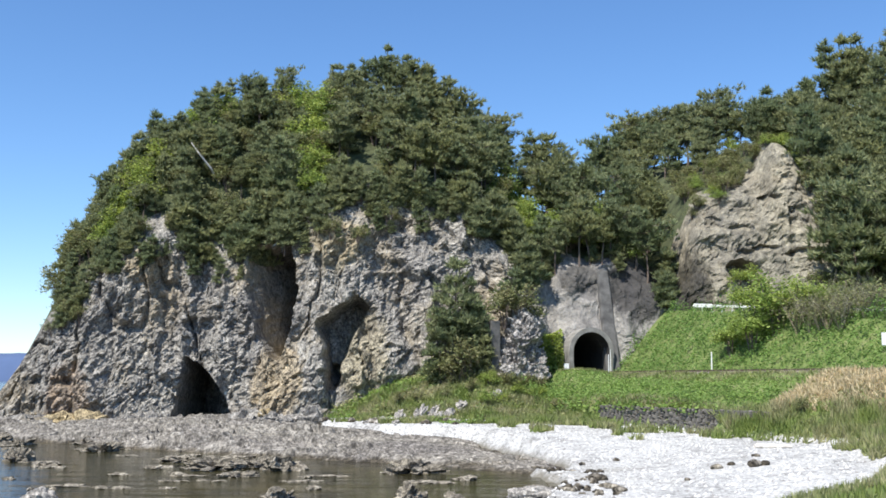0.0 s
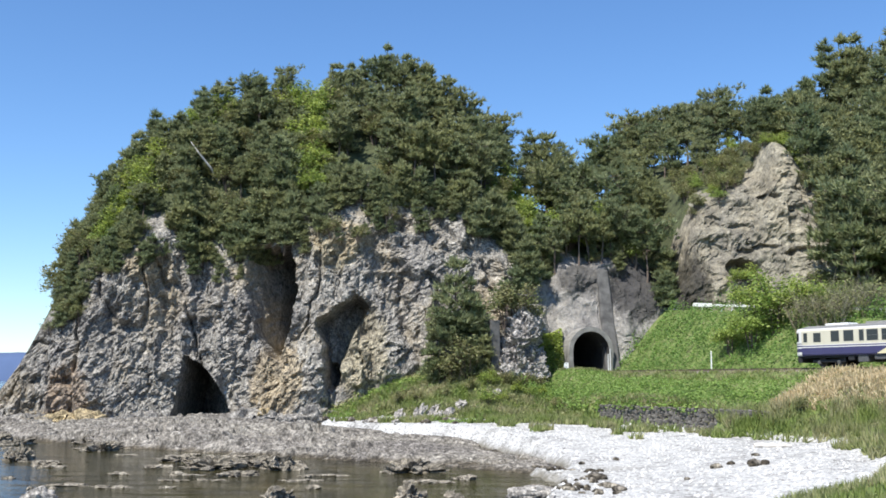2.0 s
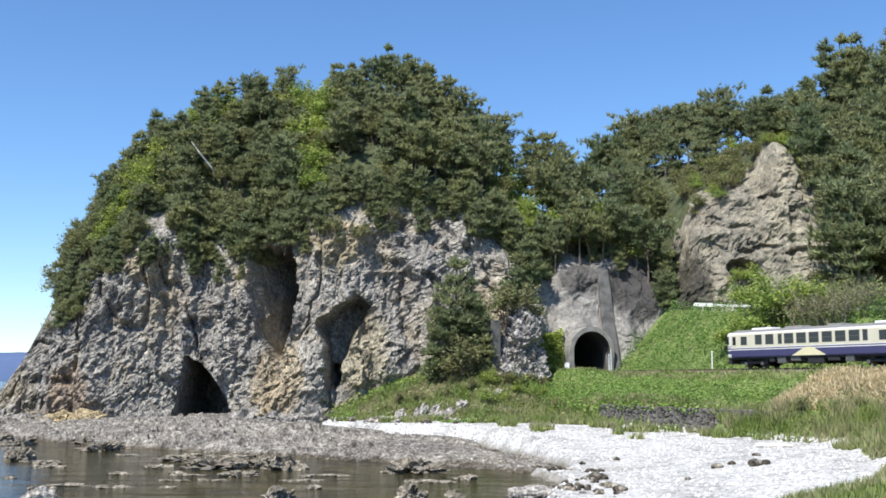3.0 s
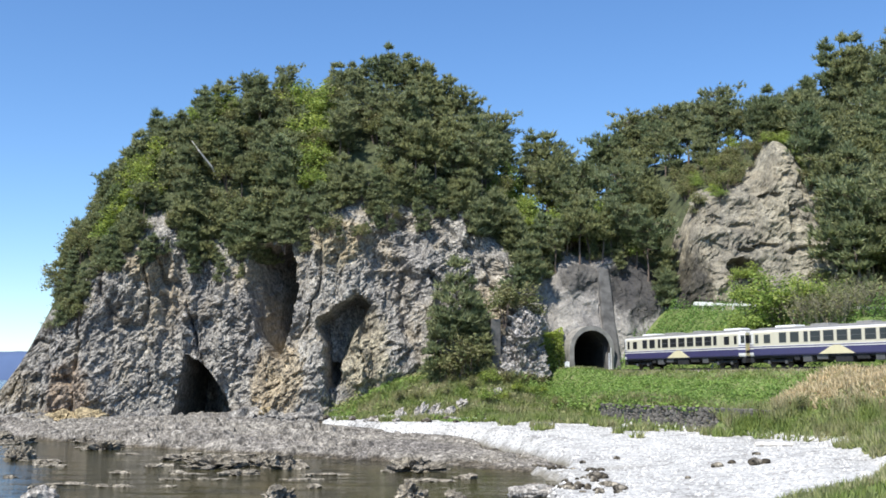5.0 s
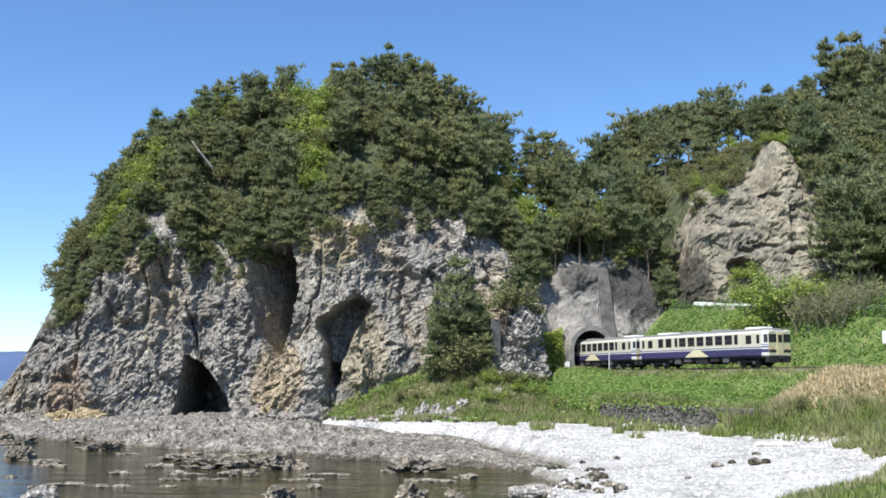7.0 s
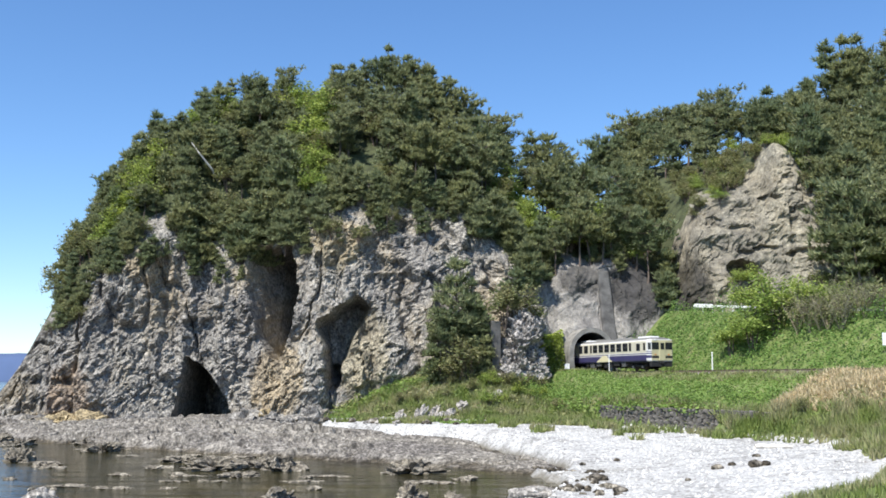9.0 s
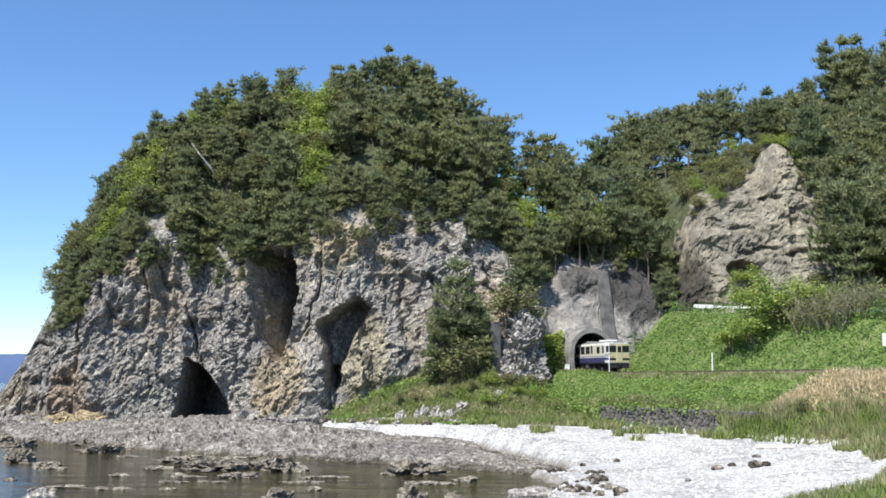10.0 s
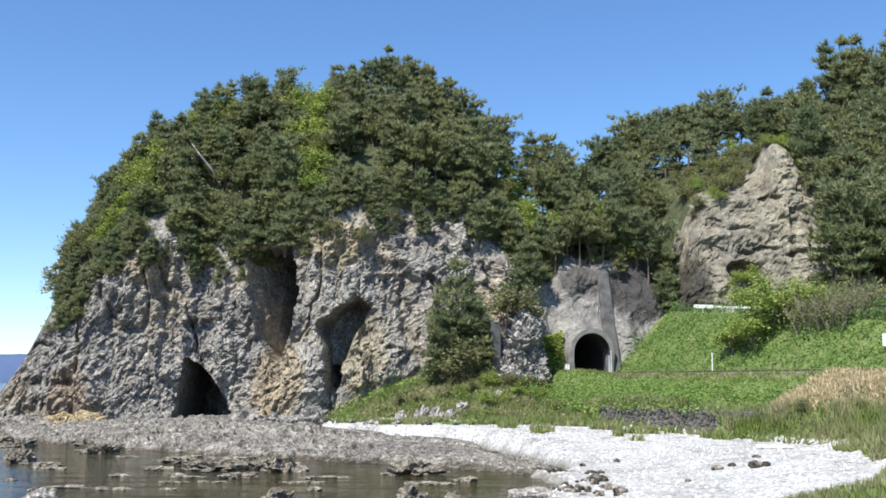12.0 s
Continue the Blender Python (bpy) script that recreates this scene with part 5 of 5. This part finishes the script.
# road edge: a low white guard rail on posts
road = tagged(new("guard_rail"), "white steel guard rail along the road shelf", "guard rail")
for k in range(22):
    y = 127.0 - 1.9 * k
    x = track_x(y) + 10.7 * 1.06
    x2, y2 = track_x(y - 1.9) + 10.7 * 1.06, y - 1.9
    ang = math.degrees(math.atan2(y2 - y, x2 - x))
    ln = math.hypot(x2 - x, y2 - y)
    fall = math.degrees(math.atan2(float(road_z(y) - road_z(y2)), ln))
    tall = 0.44 if k < 2 else 0.24
    part("beam", boxed(0, ln + 0.02, -0.03, 0.03, 0.72 - tall / 2, 0.72 + tall / 2, bevel=0.02), M_WHITE, road, at=pose(x, y, float(road_z(y)), 0, fall, ang))
    part("post", boxed(-0.05, 0.05, -0.05, 0.05, -0.3, 0.75, bevel=0.01), M_WHITE, road, at=pose(x, y, float(road_z(y)), 0, 0, ang))


def marker(x, y, z, h, label, name="marker_post", r=0.07, top=0.0):
    ob = tagged(new(name), label, "post")
    bm = bmesh.new()
    bmesh.ops.create_cone(bm, cap_ends=True, segments=10, radius1=r, radius2=r * 0.85, depth=h + 0.4, matrix=Matrix.Translation((0, 0, h / 2 - 0.2)))
    part("pole", bm, M_WHITE, ob)
    bm = bmesh.new()
    bmesh.ops.create_cone(bm, cap_ends=True, segments=10, radius1=r * 1.2, radius2=r * 0.5, depth=0.08, matrix=Matrix.Translation((0, 0, h + 0.02)))
    part("cap", bm, M_WHITE, ob)
    if top:
        part("plate", boxed(-top / 2, top / 2, -0.03, 0.03, h - top * 1.2, h, bevel=0.01), M_WHITE, ob)
    ob.matrix_basis = pose(x, y, z)
    return ob


marker(27.45, 110.0, 7.0, 1.75, "slim white wooden marker post beside the track")
marker(18.4, 119.5, 6.8, 1.9, "slim white distance post before the tunnel", r=0.05)
marker(14.7, 127.8, 7.0, 0.9, "white board on a short post at the portal", top=0.55)
marker(20.1, 129.0, 6.8, 2.7, "white stay pole beside the portal", r=0.05)
marker(38.0, 92.0, 7.4, 2.6, "white sign board on a post beside the line", "line_sign", 0.05, 0.9)

# ---- dry-stone wall at the foot of the bank ----
wall = tagged(new("stone_wall"), "dark grey coursed stone retaining wall, half overgrown", "wall", kind="structure")
stones = []
for k in range(5):
    g = np.random.default_rng(60 + k)
    bm = boxed(-0.31, 0.31, -0.3, 0.3, -0.17, 0.17, bevel=0.05)
    for v in bm.verts:
        v.co += Vector(g.normal(0, 0.05, 3))
    stones.append(from_bm("stone", bm, M_WALLSTONE))
for c in range(6):
    for k in range(34):
        s = float(np.interp(108.6, LINE_Y, LINE_S)) - 0.66 * (k + 0.5 * (c % 2))
        q, turn = on_track(s)
        side = Vector((math.sin(turn), -math.cos(turn), 0))
        at = q - side * (10.55 - 0.06 * c + rng.uniform(-0.05, 0.05))
        child("stone", stones[rng.randrange(5)], wall, at=pose(at.x + rng.uniform(-.04, .04), at.y, 1.55 + 0.36 * c, rng.uniform(-3, 3), 0, math.degrees(turn) + rng.uniform(-4, 4)))

# ---- fallen rocks along the foot of the cliff ----
for k in range(26):
    x = -52 + 1.55 * k
    if -34 < x < -23:
        continue
    fy, fz = smooth_table(FOOT, np.array([x]))
    r = rng.uniform(0.6, 1.9)
    mat = M_OCHRE if k in (4, 5, 6, 7, 20) else M_CLIFF
    ob = boulder("fallen_rock", 450 + k, (r * 1.3, r, r * 0.75), mat, "ochre-stained fallen rock at the cliff foot" if mat == M_OCHRE else "grey angular fallen rock at the cliff foot", "rock", "rocks at the cliff foot", 0.5)
    ob.matrix_basis = pose(x + rng.uniform(-0.6, 0.6), float(fy[0]) - rng.uniform(1.5, 5.0), max(0.4, float(fz[0]) - 0.1) + 0.15 * r, 0, 0, rng.uniform(0, 360))

# ---- rocks in the water and on the beach ----
ROCKS = [(-49.5, 118, 2.2, 0.9), (-43, 104, 1.9, 0.9), (-39, 100, 1.3, 0.6), (-47, 87, 1.5, 1.15), (-33.5, 103, 1.6, 0.5), (-28.5, 92, 1.7, 0.8), (-31.5, 81, 1.2, 1.0), (-28, 77, 1.0, 0.28),
         (-19.5, 81, 1.6, 0.35), (-15.5, 74, 2.2, 0.65), (-12.5, 76, 1.8, 0.55), (-10.8, 73, 1.3, 0.85), (-12.5, 68, 0.9, 0.3), (-2.0, 71, 1.8, 0.7), (-8.0, 55.0, 0.75, 0.6), (-1.6, 55.6, 0.85, 0.7), (0.6, 54.6, 0.6, 0.4),
         (-22.5, 60, 0.35, 0.2), (-21.5, 60.5, 0.25, 0.15), (-5.5, 83, 1.5, 0.5), (1.5, 66, 0.8, 0.25), (4.8, 58, 0.9, 0.4)]
for k, (x, y, r, h) in enumerate(ROCKS):
    ob = boulder("sea_rock", 100 + k, (r, r * 0.7, h * 0.9), M_SEAROCK, "dark weedy rock breaking the shallow water", "rock", "rocks in the water", 0.8, 4)
    ob.matrix_basis = pose(x, y, -0.05, 0, 0, 17 * k)
ob = boulder("sea_rock", 140, (0.8, 0.5, 0.55), M_PALEROCK, "bleached white rock in the near water", "rock", "rocks in the water", 0.4)
ob.matrix_basis = pose(-20.0, 54.5, 0.0)
ob = boulder("sea_rock", 141, (1.2, 0.5, 0.35), M_PALEROCK, "pale yellow rock at the water's edge", "rock", "rocks in the water", 0.4)
ob.matrix_basis = pose(4.6, 56.0, 0.2)
# low reefs that barely show
for k in range(50):
    x, y = rng.uniform(-40, 2), rng.uniform(60, 96)
    if y > 84 - 0.72 * (x + 12) or x < -0.40 * y:
        continue
    ob = boulder("reef", 200 + k, (rng.uniform(0.3, 1.2), rng.uniform(0.2, 0.5), rng.uniform(0.07, 0.16)), M_SEAROCK, "flat reef rock just above the water", "rock", "reef rocks", 0.8, 3)
    ob.matrix_basis = pose(x, y, 0.0, 0, 0, rng.uniform(-20, 20))
BEACH = [(15.7, 62.5, 0.24, M_SEAROCK), (17.6, 61.5, 0.34, M_SHELF), (18.3, 61.8, 0.28, M_SHELF), (16.8, 63.5, 0.2, M_SHELF), (8.6, 60.5, 0.36, M_SHELF), (9.6, 66.5, 0.2, M_SHELF), (11.5, 72, 0.22, M_SHELF), (7.5, 73.5, 0.35, M_SHELF), (13, 58, 0.15, M_SHELF), (19, 66, 0.2, M_SHELF)]
for k, (x, y, r, mat) in enumerate(BEACH):
    ob = boulder("beach_boulder", 300 + k, (r * 1.3, r, r * 0.8), mat, "dark boulder lying on the white shingle", "rock", "boulders on the beach", 0.35)
    ob.matrix_basis = pose(x, y, float(ground_z(x, y)[0]) + r * 0.25, 0, 0, 40 * k)
for k in range(26):
    x = rng.uniform(-14, 3)
    y = 116.5 - 0.55 * (x + 14) + rng.uniform(-3.5, 3)
    r = rng.uniform(0.18, 0.5)
    ob = boulder("beach_boulder", 330 + k % 9, (r * 1.5, r, r * 0.7), M_SHELF if k % 3 else M_PALEROCK, "grey rock lying among pale shingle", "rock", "boulders on the beach", 0.5, 2)
    ob.matrix_basis = pose(x, y, max(float(ground_z(x, y)[0]), float(shelf_z(np.array([x]), np.array([y]))[0])) + r * 0.2, 0, 0, rng.uniform(0, 360))
# pale rocks on the scree
for k, (x, y, a, b, c) in enumerate(((-2.6, 114.5, 2.0, 0.6, 0.6), (-1.0, 116.0, 1.6, 0.5, 0.5), (0.6, 113.0, 1.2, 0.5, 0.45), (-4.6, 112.6, 1.3, 0.6, 0.4), (2.0, 115.5, 0.9, 0.5, 0.5), (-0.4, 111.4, 0.9, 0.4, 0.35), (6.0, 118.0, 0.8, 0.6, 0.5))):
    ob = boulder("scree_rock", 400 + k, (a, b, c), M_PALEROCK, "pale rock slab showing through the scrub", "rock", "rocks on the scree", 0.6)
    ob.matrix_basis = pose(x, y, float(ground_z(x, y)[0]) + 0.35, 0, -32, 70)
log = tagged(new("driftwood_log"), "bleached driftwood log on the shingle below the bank", "log")
bm = bmesh.new()
for k in range(6):
    limb(bm, (k * 0.4, 0.04 * math.sin(k), 0.05 * (k % 2)), (k * 0.4 + 0.42, 0.04 * math.sin(k + 1), 0.05 * ((k + 1) % 2)), 0.17 - 0.012 * k, 0.165 - 0.012 * k, 10)
part("stem", bm, M_LOG, log)
log.matrix_basis = pose(20.8, 72.6, float(ground_z(21.5, 72.6)[0]) + 0.12, 0, 0, -8)

# grey cobbles along the water's edge
for k in range(60):
    y = rng.uniform(50, 74)
    x = 6.2 + rng.uniform(-2.0, 3.0) + 0.04 * (y - 62)
    z = float(ground_z(x, y)[0])
    if z < -0.15 or z > 0.9:
        continue
    r = rng.uniform(0.10, 0.28)
    ob = boulder("shore_cobble", 500 + k % 7, (r * 1.5, r, r * 0.7), M_SHELF if k % 3 else M_SEAROCK, "grey cobble at the water's edge", "rock", "cobbles at the edge", 0.5, 2)
    ob.matrix_basis = pose(x, y, z + r * 0.2, 0, 0, rng.uniform(0, 360))

# shingle: loose stones over the beach
g = np.random.default_rng(9)
n = 30000
x, y = g.uniform(-16, 36, n), g.uniform(46, 122, n)
z = ground_z(x, y)
odd, _ = inside(x, y, SHELF)
ok = (z > 0.1) & (z < 1.95) & ~odd
x, y, z = x[ok], y[ok], z[ok]
base = np.array([(1, 0, 0), (0.3, 0.9, 0), (-0.8, 0.5, 0), (-0.7, -0.6, 0), (0.4, -0.9, 0), (0.1, 0.1, 0.75)])
tri = np.array([(0, 1, 5), (1, 2, 5), (2, 3, 5), (3, 4, 5), (4, 0, 5)])
r = 0.045 + 0.14 * g.uniform(0, 1, len(x)) ** 2.5
ang = g.uniform(0, 6.28, len(x))
ca, sa = np.cos(ang), np.sin(ang)
bx, by = base[:, 0][None] * r[:, None], base[:, 1][None] * r[:, None] * 0.75
v = np.stack([x[:, None] + bx * ca[:, None] - by * sa[:, None], y[:, None] + bx * sa[:, None] + by * ca[:, None], z[:, None] - 0.03 + base[:, 2][None] * r[:, None]], -1).reshape(-1, 3)
f = (np.arange(len(x))[:, None, None] * 6 + tri[None]).reshape(-1, 3)


def shingle_material():
    m, n_, l, p = material("loose_shingle")
    gm = n_.new("ShaderNodeNewGeometry")
    l.new(ramp(n_, l, gm.outputs["Random Per Island"], [(0, (0.20, 0.19, 0.18)), (0.25, (0.40, 0.39, 0.37)), (1, (0.64, 0.63, 0.60))]), p.inputs["Base Color"])
    p.inputs["Roughness"].default_value = 0.85
    return m


tagged(new("shingle", mesh_from("shingle", v.tolist(), f.tolist(), shingle_material())), "loose white and grey beach stones", "shingle", kind="stuff")

motions()
